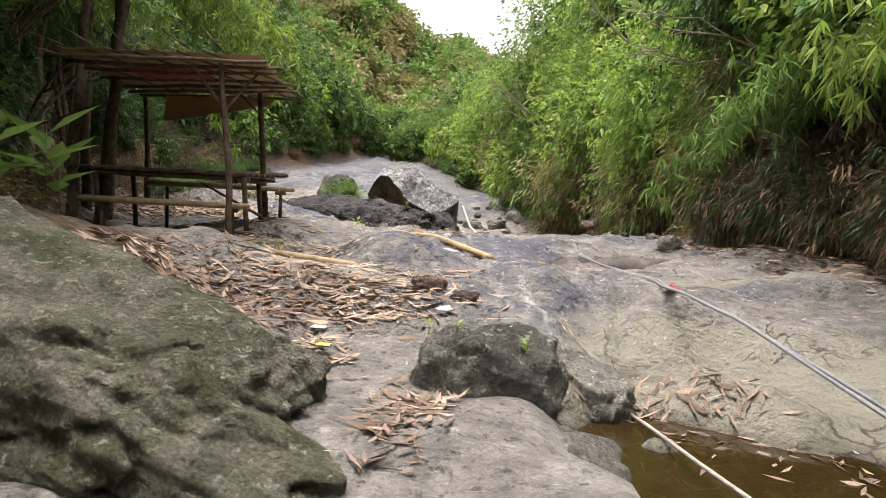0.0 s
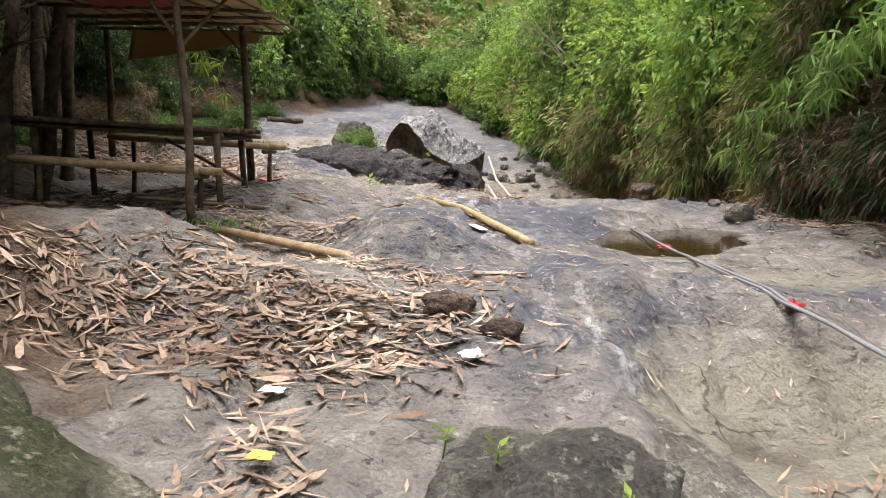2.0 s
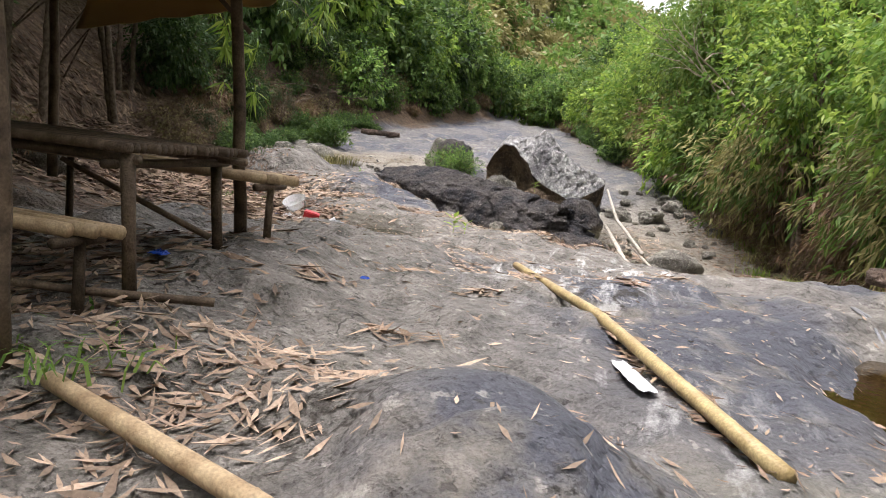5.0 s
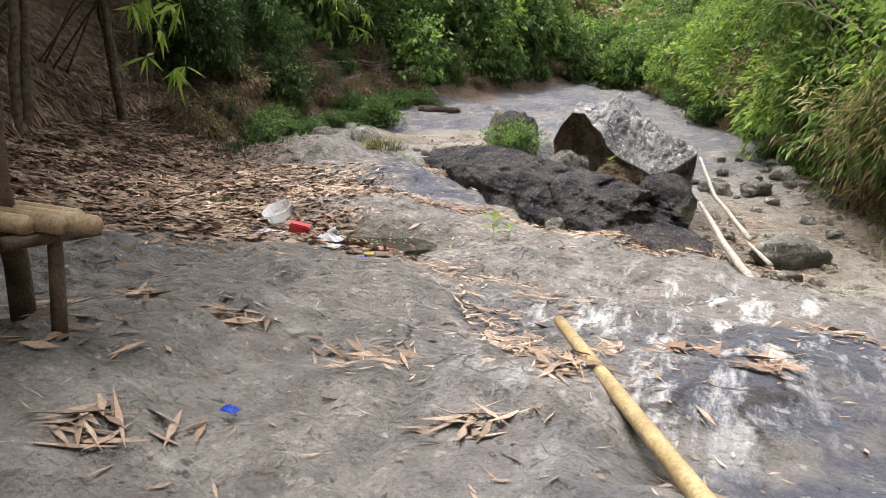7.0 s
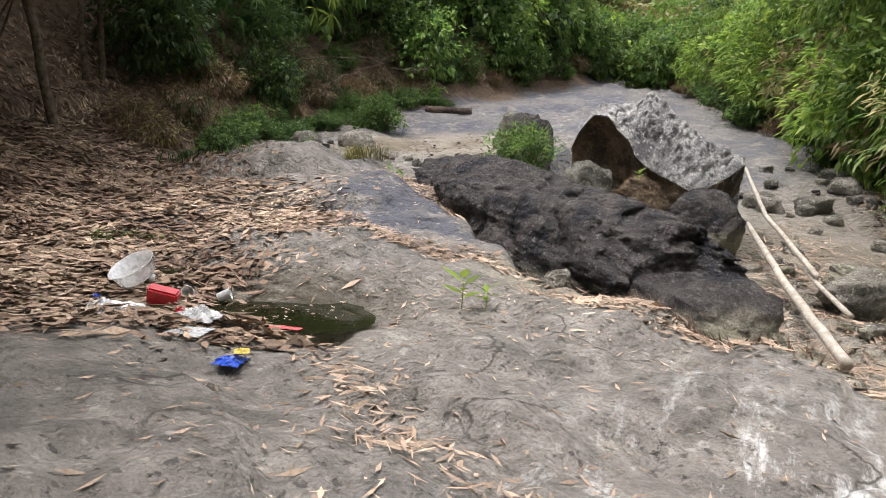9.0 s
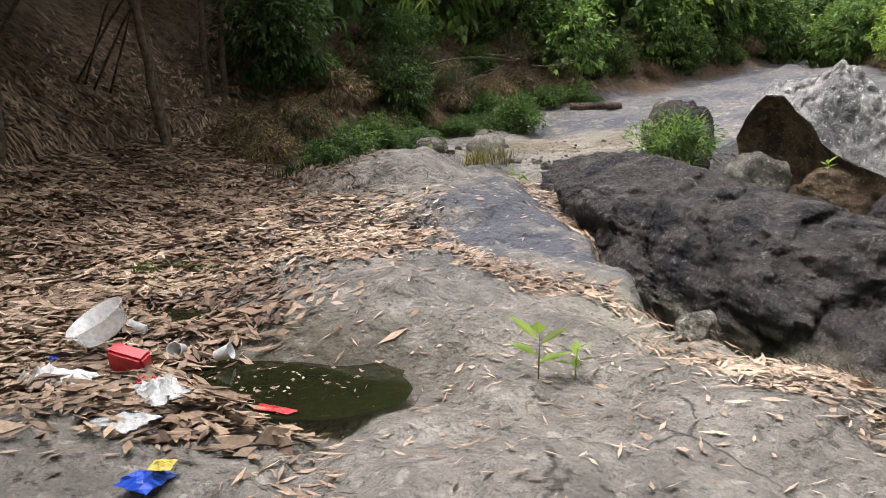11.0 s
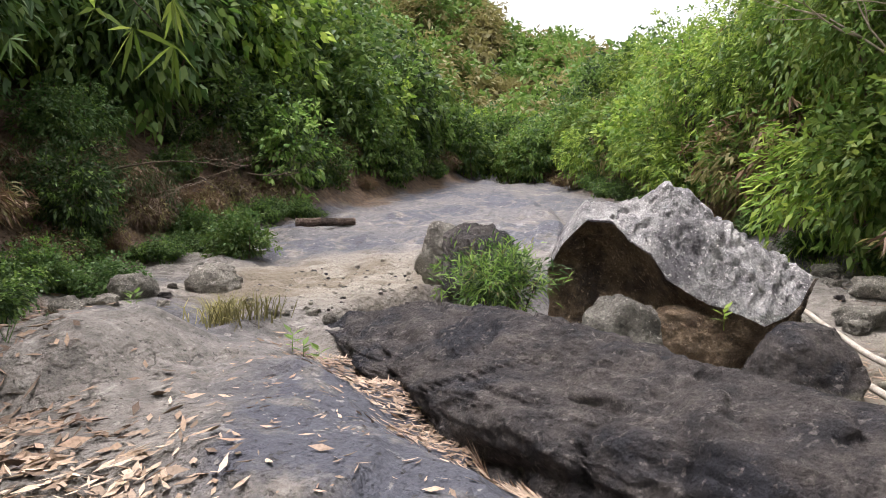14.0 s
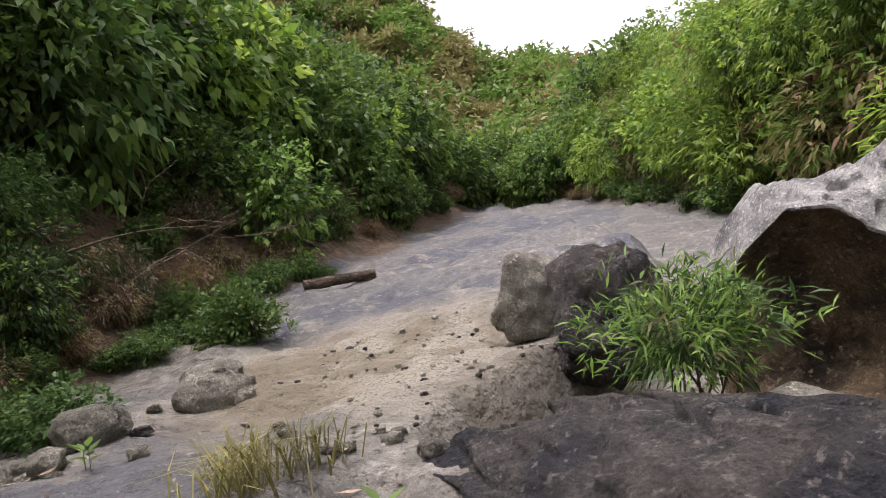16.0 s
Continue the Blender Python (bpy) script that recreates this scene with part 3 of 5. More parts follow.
boulder("boulder", (-4.05, 21.65, 0.06), (4.85, 1.5, 1.22), -43, 4, 0.14, M_DARK, 11, 7, "long dark basalt boulder with a pale water-worn foot", boxy=0.35, crag=0.06)
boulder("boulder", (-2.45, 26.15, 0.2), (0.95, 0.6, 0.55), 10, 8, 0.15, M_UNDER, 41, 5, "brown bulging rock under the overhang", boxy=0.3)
boulder("boulder", (-0.95, 18.55, -0.45), (1.05, 0.95, 0.72), -30, 6, 0.16, M_DARK, 12, 5, "dark split boulder with a cream-coloured base", boxy=0.3)
boulder("boulder", (-0.2, 17.6, -0.55), (0.6, 0.4, 0.35), -20, 0, 0.16, M_DARK, 13, 4, "low broken rock with a cream-coloured base", boxy=0.3)
boulder("boulder", (-1.4, 25.2, -0.1), (0.82, 0.78, 0.78), 10, 0, 0.1, M_DARK, 14, 5, "rounded dark boulder under the overhanging rock", boxy=0.15)
boulder("boulder", (-3.75, 24.6, 0.35), (0.6, 0.5, 0.72), 15, 0, 0.13, M_STEP, 15, 5, "grey-brown angular boulder wedged below the overhang", boxy=0.4)
boulder("boulder", (-4.7, 24.7, 0.35), (0.5, 0.45, 0.42), 0, 0, 0.13, M_PALE, 16, 4, "small grey boulder beside the bush", boxy=0.3)
boulder("boulder", (-5.9, 27.3, 1.15), (0.7, 0.8, 0.85), 30, 0, 0.2, M_DARK, 17, 5, "craggy dark boulder behind the bush", boxy=0.35)
boulder("boulder", (-7.0, 29.2, 1.35), (0.5, 0.45, 0.7), 10, 12, 0.18, M_PALE, 18, 4, "pale angular boulder at the gravel's edge", boxy=0.4)
boulder("boulder", (-1.5, 1.75, 0.12), (2.5, 0.95, 0.66), 158, -13, 0.2, M_MOSS, 19, 6, "low mossy rock outcrop with cracked flanks", boxy=0.6, crag=0.07)
boulder("boulder", (0.92, 2.6, -0.14), (0.6, 0.55, 0.52), 10, 0, 0.16, M_STEP, 20, 5, "brown-grey boulder with tiny plants on top", boxy=0.4)
boulder("boulder", (1.56, 3.75, -0.28), (0.95, 0.3, 0.34), -60, 10, 0.1, M_PALE, 21, 5, "pale slanting block of rock", boxy=0.6)
boulder("boulder", (1.35, 1.75, -0.35), (0.5, 0.35, 0.28), -20, 0, 0.16, M_STEP, 22, 4, "cracked grey block at the pool's edge", boxy=0.5)
boulder("boulder", (1.75, 16.2, -0.3), (1.0, 0.45, 0.3), -12, 0, 0.14, M_PALE, 23, 4, "cream-coloured layered rock beside the channel", boxy=0.5)
boulder("boulder", (1.5, 17.6, -0.55), (0.75, 0.4, 0.28), -15, 0, 0.16, M_PALE, 24, 4, "cream-coloured low rock in the channel", boxy=0.5)
boulder("boulder", (1.35, 23.3, -0.75), (0.85, 0.6, 0.5), 20, 0, 0.16, M_PALE, 25, 4, "grey rock standing in the dry channel", boxy=0.4)
boulder("stone", (2.9, 12.9, 0.78), (0.24, 0.16, 0.12), 15, 0, 0.12, M_BROWN, 26, 3, "brown block of stone on the bedrock", "stone", boxy=0.6)
boulder("stone", (0.34, 4.62, ground_at(0.34, 4.62) + 0.05), (0.2, 0.14, 0.11), 15, 0, 0.15, M_BROWN, 27, 3, "dark brown loose stone among fallen leaves", "stone", boxy=0.5)
boulder("stone", (0.7, 4.36, ground_at(0.7, 4.36) + 0.04), (0.15, 0.12, 0.1), -25, 0, 0.15, M_BROWN, 28, 3, "reddish-brown loose stone among fallen leaves", "stone", boxy=0.5)
boulder("stone", (1.98, 3.3, -0.28), (0.14, 0.11, 0.1), 0, 0, 0.12, M_PALE, 29, 3, "pale loose stone at the foot of the rock", "stone", boxy=0.5)
boulder("stone", (2.15, 2.55, -0.4), (0.14, 0.1, 0.08), 30, 0, 0.12, M_STEP, 30, 3, "grey stone at the pool's edge", "stone", boxy=0.5)
boulder("boulder", (-8.3, 12.6, ground_at(-8.3, 12.6) + 0.15), (0.55, 0.4, 0.35), 20, 0, 0.14, M_PALE, 31, 4, "grey boulder lying on the leafy bank", boxy=0.4)
boulder("boulder", (-11.6, 28.6, 1.0), (0.55, 0.32, 0.26), -10, 0, 0.12, M_PALE, 32, 4, "flat grey boulder at the edge of the gravel", boxy=0.3)
boulder("boulder", (-10.9, 27.2, 0.9), (0.45, 0.4, 0.36), 20, 0, 0.12, M_PALE, 33, 4, "tan boulder at the edge of the gravel", boxy=0.3)
boulder("boulder", (-11.4, 25.6, 0.95), (0.45, 0.35, 0.3), 20, 0, 0.12, M_STEP, 34, 4, "grey boulder half sunk in grass", boxy=0.3)


def carved_boulder():
    """Tall boulder: a pale fluted face slopes to a lip, with a brown hollow underneath."""
    cols = 120
    top = along(np.linspace(-4.75, -0.85, cols), (-4.75, 1.35), (-4.5, 1.9), (-4.15, 2.33), (-3.6, 2.28), (-3.2, 2.4), (-2.9, 2.62), (-2.65, 2.5), (-2.3, 2.1), (-1.6, 1.6), (-1.1, 1.38), (-0.85, 1.2))
    us = np.linspace(-4.75, -0.85, cols)
    lip = along(us, (-4.75, 1.2), (-4.5, 1.62), (-4.1, 2.02), (-3.75, 2.0), (-3.5, 1.72), (-3.2, 1.5), (-3.0, 1.15), (-2.8, 1.0), (-2.3, 0.78), (-1.8, 0.55), (-1.4, 0.65), (-1.1, 0.85), (-0.85, 1.05))
    lip_y = along(us, (-5, 27.4), (-4.2, 26.6), (-3.2, 26.0), (-2.3, 25.5), (-1.8, 25.45), (-1.2, 26.0), (-0.85, 26.7))
    foot = along(us, (-5, 0.2), (-4, 0.3), (-3, 0.1), (-2.2, -0.3), (-1.5, -0.2), (-0.85, 0.8))
    back = along(us, (-4.75, 27.6), (-4.2, 28.3), (-3, 28.6), (-1.4, 28.0), (-0.85, 27.0))
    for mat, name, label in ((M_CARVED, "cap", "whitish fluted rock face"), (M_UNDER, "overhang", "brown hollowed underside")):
        rows = []
        for k in range(46):
            u = k / 45
            if name == "cap":
                w = min(u / 0.6, 1)
                ridge_y = lip_y + 0.85
                if u < 0.6:
                    yy, zz = lip_y + (ridge_y - lip_y) * w, lip + (top - lip) * np.sin(w * math.pi / 2) ** 0.85
                else:
                    w2 = (u - 0.6) / 0.4
                    yy, zz = ridge_y + (back - ridge_y) * w2, top + (np.minimum(foot, -0.3) - top) * w2 ** 1.6
            else:
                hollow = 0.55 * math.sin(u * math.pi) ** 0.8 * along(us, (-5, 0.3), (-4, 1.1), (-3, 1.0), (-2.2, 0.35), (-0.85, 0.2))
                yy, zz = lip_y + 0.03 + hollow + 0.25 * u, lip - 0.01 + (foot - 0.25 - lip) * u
            rows.append((us, yy, zz))
        verts, faces = [], []
        for k, (a, b, c) in enumerate(rows):
            for i in range(cols):
                p = Vector((a[i], b[i], c[i]))
                n_ = noise.fractal(p * 1.3, 0.9, 2.0, 5) * (0.08 if name == "cap" else 0.28) + noise.fractal(p * 5, 0.8, 2, 3) * 0.03
                if name == "cap" and 2 < k < 30:
                    g = abs(noise.noise(Vector((p.x * 7.0 + p.z * 2.0, p.z * 3.0 - p.x * 1.3, 3))))
                    n_ -= 0.1 * math.exp(-((g / 0.13) ** 2))
                edge = min(k / 4, 1) if k < 4 else 1
                p += Vector((0.25 * n_, -n_, 0.5 * n_)) * (0.4 + 0.6 * edge)
                verts.append(p)
        for k in range(len(rows) - 1):
            for i in range(cols - 1):
                a = k * cols + i
                faces.append((a, a + 1, a + 1 + cols, a + cols) if name == "cap" else (a, a + cols, a + cols + 1, a + 1))
        if name == "cap":
            thing = empty("boulder", (-2.9, 26.8, 0))
            tagged(thing, "tall whitish boulder with a fluted face and hollow underside", "boulder")
        inv = thing.matrix_basis.inverted()
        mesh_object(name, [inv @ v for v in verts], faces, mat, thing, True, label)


carved_boulder()


# ---- the hut ----
def hut():
    h = empty("bamboo_shelter", (-3.9, 8.4, 0.5))
    tagged(h, "open bamboo shelter with a tan tarpaulin roof on poles", "shelter")
    inv = h.matrix_basis.inverted()

    def pole(name, pts, r, mat=M_POLE, seed=0, nodes=0.0, label=""):
        pts = [inv @ Vector(p) for p in pts]
        stick(name, pts, r, mat, h, label, 9, 0.012 if not nodes else 0.0, seed, nodes)

    pole("post", [(-2.57, 6.85, 0.35), (-2.62, 6.85, 1.5), (-2.76, 6.85, 2.8)], [0.045, 0.042, 0.035], seed=1)
    pole("post", [(-3.05, 9.58, 0.6), (-3.1, 9.5, 1.7), (-3.13, 9.35, 2.78)], [0.055, 0.05, 0.045], seed=2)
    pole("post", [(-5.35, 9.9, 0.9), (-5.36, 9.9, 1.8), (-5.42, 9.9, 2.75)], [0.05, 0.045, 0.04], seed=3)
    pole("brace", [(-3.08, 9.55, 2.35), (-3.45, 9.3, 2.75)], [0.02, 0.018], seed=5)
    pole("brace", [(-2.68, 6.85, 2.2), (-3.15, 6.85, 2.78)], [0.022, 0.018], seed=6)
    pole("brace", [(-2.68, 6.85, 2.2), (-2.45, 7.4, 2.78)], [0.022, 0.018], seed=7)
    for i, y in enumerate(np.linspace(6.6, 10.05, 7)):
        x1 = -2.05 - 0.75 * (i / 6)
        pole("rafter", [(-5.0 - 0.1 * i, y, 2.78 + 0.05 * math.sin(i)), (-4, y + 0.03, 2.80), (x1 + (0.15 if i % 2 else 0), y, 2.79 + 0.03 * (i % 3))], [0.025, 0.03, 0.022], seed=10 + i)
    for i, x in enumerate(np.linspace(-4.8, -2.5, 8)):
        pole("purlin", [(x - 0.35, 6.5, 2.87 + 0.02 * (i % 2)), (x, 8.2, 2.83), (x - 0.1, 10.1, 2.84)], [0.016, 0.018, 0.014], seed=30 + i)
    for i in range(6):
        x = -4.7 + i * 0.42
        pole("roof_stick", [(x, 6.5, 2.9), (x - 0.35 + 0.1 * (i % 3), 6.3 - 0.1 * (i % 2), 3.02 + 0.05 * (i % 3))], [0.013, 0.008], seed=50 + i)

    def sheet(name, corners, mat, sag, label, nu=26, nv=22):
        verts, faces = [], []
        a, b, c, d = [Vector(p) for p in corners]
        for j in range(nv + 1):
            for i in range(nu + 1):
                u, v = i / nu, j / nv
                p = a.lerp(b, u).lerp(d.lerp(c, u), v)
                p.z += -sag * abs(math.sin(u * 4.5 * math.pi)) * 0.5 - sag * math.sin(v * math.pi) + 0.02 * noise.noise(p * 3)
                p.x += 0.06 * noise.noise(Vector((p.y * 2, 1, 0))) * (u > 0.95)
                verts.append(inv @ p)
        for j in range(nv):
            for i in range(nu):
                q = j * (nu + 1) + i
                faces.append((q, q + 1, q + nu + 2, q + nu + 1))
        ob = mesh_object(name, verts, faces, mat, h, True, label)
        so = ob.modifiers.new("thick", "SOLIDIFY")
        so.thickness = 0.006

    sheet("tarpaulin", [(-4.95, 6.6, 2.9), (-2.15, 6.65, 2.9), (-2.72, 10.05, 2.86), (-5.5, 10.1, 2.86)], M_TARP, 0.03, "tan tarpaulin")
    sheet("red_sheet", [(-4.5, 7.6, 2.845), (-3.4, 7.6, 2.845), (-3.5, 8.6, 2.835), (-4.6, 8.6, 2.835)], M_RED_TARP, 0.03, "faded red plastic sheet")
    sheet("hanging_flap", [(-5.0, 9.75, 2.3), (-3.2, 9.95, 2.66), (-3.1, 10.05, 2.82), (-5.1, 10.05, 2.8)], M_TARP, 0.04, "sagging tan tarpaulin edge")
    return h


hut()


def table():
    h = empty("bamboo_table", (-3.9, 8.45, 0.6))
    tagged(h, "low-lit split-bamboo table on rough pole legs", "table")
    inv = h.matrix_basis.inverted()
    for i in range(16):
        y = 7.82 + i * 0.083
        stick("slat", [inv @ Vector(p) for p in ((-5.3, y + 0.01, 1.395), (-2.74 - 0.02 * (i % 3), y, 1.395))], [0.034, 0.034], M_POLE, h, "", 6, 0, i)
    for x, y in ((-2.79, 7.86), (-3.02, 9.1), (-5.1, 7.9), (-5.15, 9.05)):
        g = ground_at(x, y) - 0.05
        stick("leg", [inv @ Vector(p) for p in ((x + 0.08, y - 0.01, g), (x + 0.03, y, 0.95), (x, y, 1.36))], [0.042, 0.04, 0.045], M_POLE, h, "", 8, 0.012, 5)
    for y in (7.88, 9.04):
        stick("rail", [inv @ Vector(p) for p in ((-5.35, y, 1.33), (-2.72, y, 1.33))], [0.035, 0.03], M_POLE, h)
    stick("rail", [inv @ Vector(p) for p in ((-2.86, 7.75, 1.29), (-2.98, 9.2, 1.3))], [0.028, 0.028], M_POLE, h)


table()


def bench(name, y, z, x0, x1, poles, mat, label):
    h = empty(name, ((x0 + x1) / 2, y, 0.6))
    tagged(h, label, "bench")
    inv = h.matrix_basis.inverted()
    for i in range(poles):
        stick("bamboo_pole", [inv @ Vector(p) for p in ((x0, y + 0.085 * i, z + 0.012 * (i % 2)), (x1 + 0.1 * ((i * 7) % 3) - 0.1, y + 0.085 * i - 0.03, z))], [0.045, 0.042], mat, h, "", 10, 0, i, 0.38)
    for x in (x0 + 0.3, x1 - 0.12):
        for yy in (y + 0.04 * (poles - 1),):
            stick("leg", [inv @ Vector((x, yy, ground_at(x, yy) - 0.06)), inv @ Vector((x, yy, z - 0.03))], [0.035, 0.03], M_POLE, h, "", 8, 0.01, 2)
    stick("cross_bar", [inv @ Vector((x1 - 0.12, y - 0.12, z - 0.07)), inv @ Vector((x1 - 0.12, y + 0.085 * poles, z - 0.07))], [0.03, 0.03], M_POLE, h)


bench("bamboo_bench", 7.5, 0.93, -5.1, -2.72, 3, M_BAMBOO_DRY, "low bench of round bamboo poles beside the table")
bench("bamboo_bench", 9.42, 1.2, -5.1, -2.66, 4, M_BAMBOO_DRY, "bench of round bamboo poles behind the table")
for a, b, r in (((-2.3, 8.1, 0.5), (-3.4, 7.2, 0.62), 0.03), ((-2.9, 8.9, 0.75), (-3.6, 8.2, 1.25), 0.025), ((-4.6, 6.4, 0.6), (-5.1, 7.0, 1.6), 0.03)):
    tagged(stick("stick", [a, b], [r, r * 0.7], M_POLE, None, "", 7, 0.01, 3), "rough grey pole leaning under the shelter", "stick")


# ---- poles, logs and cable lying about ----
def lying(name, points, radii, mat, label, category="bamboo pole", nodes=0.0, lift=0.0, seed=0):
    pts = [(x, y, ground_at(x, y) + lift + dz) for x, y, dz in points]
    return tagged(stick(name, pts, radii, mat, None, "", 10, 0.01 if not nodes else 0, seed, nodes), label, category)


tagged(stick("bamboo_pole", [(-1.0, 11.7, 0.47), (-0.04, 9.65, 0.52), (0.9, 7.5, 0.4)], [0.038, 0.042, 0.046], M_BAMBOO, None, "", 12, 0, 1, 0.42), "thick yellow bamboo pole lying on the bedrock", "bamboo pole")
tagged(stick("bamboo_pole", [(-2.25, 6.8, 0.4), (-0.4, 6.25, 0.28)], [0.042, 0.052], M_BAMBOO_DRY, None, "", 12, 0, 2, 0.5), "tan bamboo pole lying on fallen leaves", "bamboo pole")
tagged(stick("log", [(0.68, 19.6, -0.86), (0.1, 22.5, -0.62), (-0.6, 26.6, -0.15)], [0.075, 0.07, 0.05], M_DRIFT, None, "", 9, 0.01, 3), "bleached branch lying in the dry channel", "log")
tagged(stick("log", [(0.55, 23.2, -0.5), (-0.3, 26.5, 0.1), (-0.85, 30.5, 0.85)], [0.05, 0.05, 0.04], M_DRIFT, None, "", 9, 0.01, 4), "thin bleached branch lying over stones", "log")
tagged(stick("log", [(0.9, 21.6, -0.72), (0.3, 24.2, -0.5)], [0.045, 0.03], M_DRIFT, None, "", 9, 0.01, 5), "short bleached branch in the dry channel", "log")
lying("log", [(-13.0, 36.0, 0.12), (-11.3, 36.8, 0.1)], [0.16, 0.12], M_BROWN, "rotten reddish-brown log lying on bedrock", "log", seed=6)
lying("stick", [(2.05, 3.25, 0.03), (2.35, 1.2, 0.3), (2.5, -0.2, 0.55)], [0.014, 0.013, 0.012], M_DRIFT, "thin pale stick sloping into the pool", "stick", seed=7)


def cable():
    c = empty("cable", (2.8, 6, 0.3))
    tagged(c, "pair of grey plastic hoses across the bedrock", "cable")
    inv = c.matrix_basis.inverted()
    mat = plain_material("grey_hose_plastic", (0.22, 0.22, 0.23), 0.45)
    for k in range(2):
        pts = []
        for i in range(30):
            u = i / 29
            y = 12.4 - 10.4 * u
            x = along(y, (2.0, 3.35), (3.8, 2.98), (6.0, 2.75), (9, 2.6), (12.4, 2.45)) + 0.05 * k * math.sin(u * 14) + 0.03 * k
            z = max(float(ground_height(np.array([x]), np.array([y]), False)[0]) + 0.06, along(y, (2.0, 0.02), (3.8, 0.33), (5, 0.37), (12.4, 0.2)))
            pts.append(inv @ Vector((x, y, z)))
        stick("hose", pts, [0.014] * len(pts), mat, c)


cable()


# ---- foliage ----
def leaf_fans(n, spread, leaf, width, seed, droop=0.5, shell=0.55, per=6, up=0.15, squash=1.0):
    """Vertices and faces of n sprays of pointed leaves through an uneven ellipsoid of half sizes spread."""
    rng = np.random.RandomState(seed)
    d = rng.normal(size=(n, 3))
    d /= np.linalg.norm(d, axis=1)[:, None]
    lump = 1 + 0.35 * vnoise(d[:, 0] * 2.1 + seed, d[:, 1] * 2.1 + d[:, 2] * 1.7, 0.8, seed % 9)
    r = (shell + (1 - shell) * rng.rand(n)) * lump
    base = d * r[:, None] * np.array(spread)
    out = d + np.array([0, 0, up]) + rng.normal(scale=0.35, size=(n, 3))
    out[:, 2] *= squash
    out /= np.linalg.norm(out, axis=1)[:, None]
    base, out = np.repeat(base, per, 0), np.repeat(out, per, 0)
    k = n * per
    way = out + rng.normal(scale=0.55, size=(k, 3))
    way[:, 2] -= droop
    way /= np.linalg.norm(way, axis=1)[:, None]
    side = np.cross(way, rng.normal(scale=0.5, size=(k, 3)) + np.array([0, 0, 1]))
    side /= np.linalg.norm(side, axis=1)[:, None] + 1e-9
    ln = leaf * rng.uniform(0.55, 1.25, size=(k, 1))
    wd = width * rng.uniform(0.7, 1.3, size=(k, 1))
    p0 = base + rng.normal(scale=leaf * 0.3, size=(k, 3))
    mid = p0 + way * ln * 0.4
    tip = p0 + way * ln + np.array([0, 0, -1]) * ln * 0.22
    verts = np.stack([p0, mid + side * wd, tip, mid - side * wd], 1).reshape(-1, 3)
    faces = np.arange(4 * k).reshape(-1, 4)
    return verts, faces


def raw_mesh(name, verts, faces, mat):
    me = bpy.data.meshes.new(name)
    me.vertices.add(len(verts))
    me.vertices.foreach_set("co", np.asarray(verts, np.float32).ravel())
    me.loops.add(faces.size)
    me.loops.foreach_set("vertex_index", faces.ravel().astype(np.int32))
    me.polygons.add(len(faces))
    me.polygons.foreach_set("loop_start", np.arange(0, faces.size, 4))
    me.polygons.foreach_set("loop_total", np.full(len(faces), 4))
    me.update(calc_edges=True)
    me.materials.append(mat)
    return me


def joined_tubes(tubes):
    verts, faces = [], []
    for v, f in tubes:
        o = len(verts)
        verts += v
        faces += [tuple(i + o for i in q) for q in f]
    return verts, faces


def clump(name, label, category, mats, n, spread, leaf, width, seed, stems=4, height=1.0, thick=0.03, **kw):
    """A plant at the origin: stems rising from the ground and a crown of leaf sprays around (0, 0, height)."""
    rng = random.Random(seed)
    h = empty(name)
    tagged(h, label, category)
    for i in range(stems):
        a = rng.uniform(0, 6.28)
        far = rng.uniform(0.3, 0.9) * (0.4 if thick > 0.06 else 1)
        e = Vector((math.cos(a) * spread[0] * far, math.sin(a) * spread[1] * far, height + spread[2] * rng.uniform(-0.3, 0.8)))
        s = Vector((rng.uniform(-0.25, 0.25), rng.uniform(-0.25, 0.25), -0.6))
        m_ = s.lerp(e, 0.55) + Vector((0, 0, 0.2 * height))
        stick("trunk" if thick > 0.06 else "stem", [s, m_, e], [thick, thick * 0.7, thick * 0.3], M_BARK if "bamboo" not in name else M_BAMBOO_DRY, h, "", 6, 0.03, seed + i)
    for i, (mat, share) in enumerate(mats):
        v, f = leaf_fans(int(n * share), spread, leaf, width, seed * 7 + i, **kw)
        v = v + np.array([0, 0, height])
        ob = new("foliage", raw_mesh("foliage", v, f, mat))
        ob.parent = h
    return h


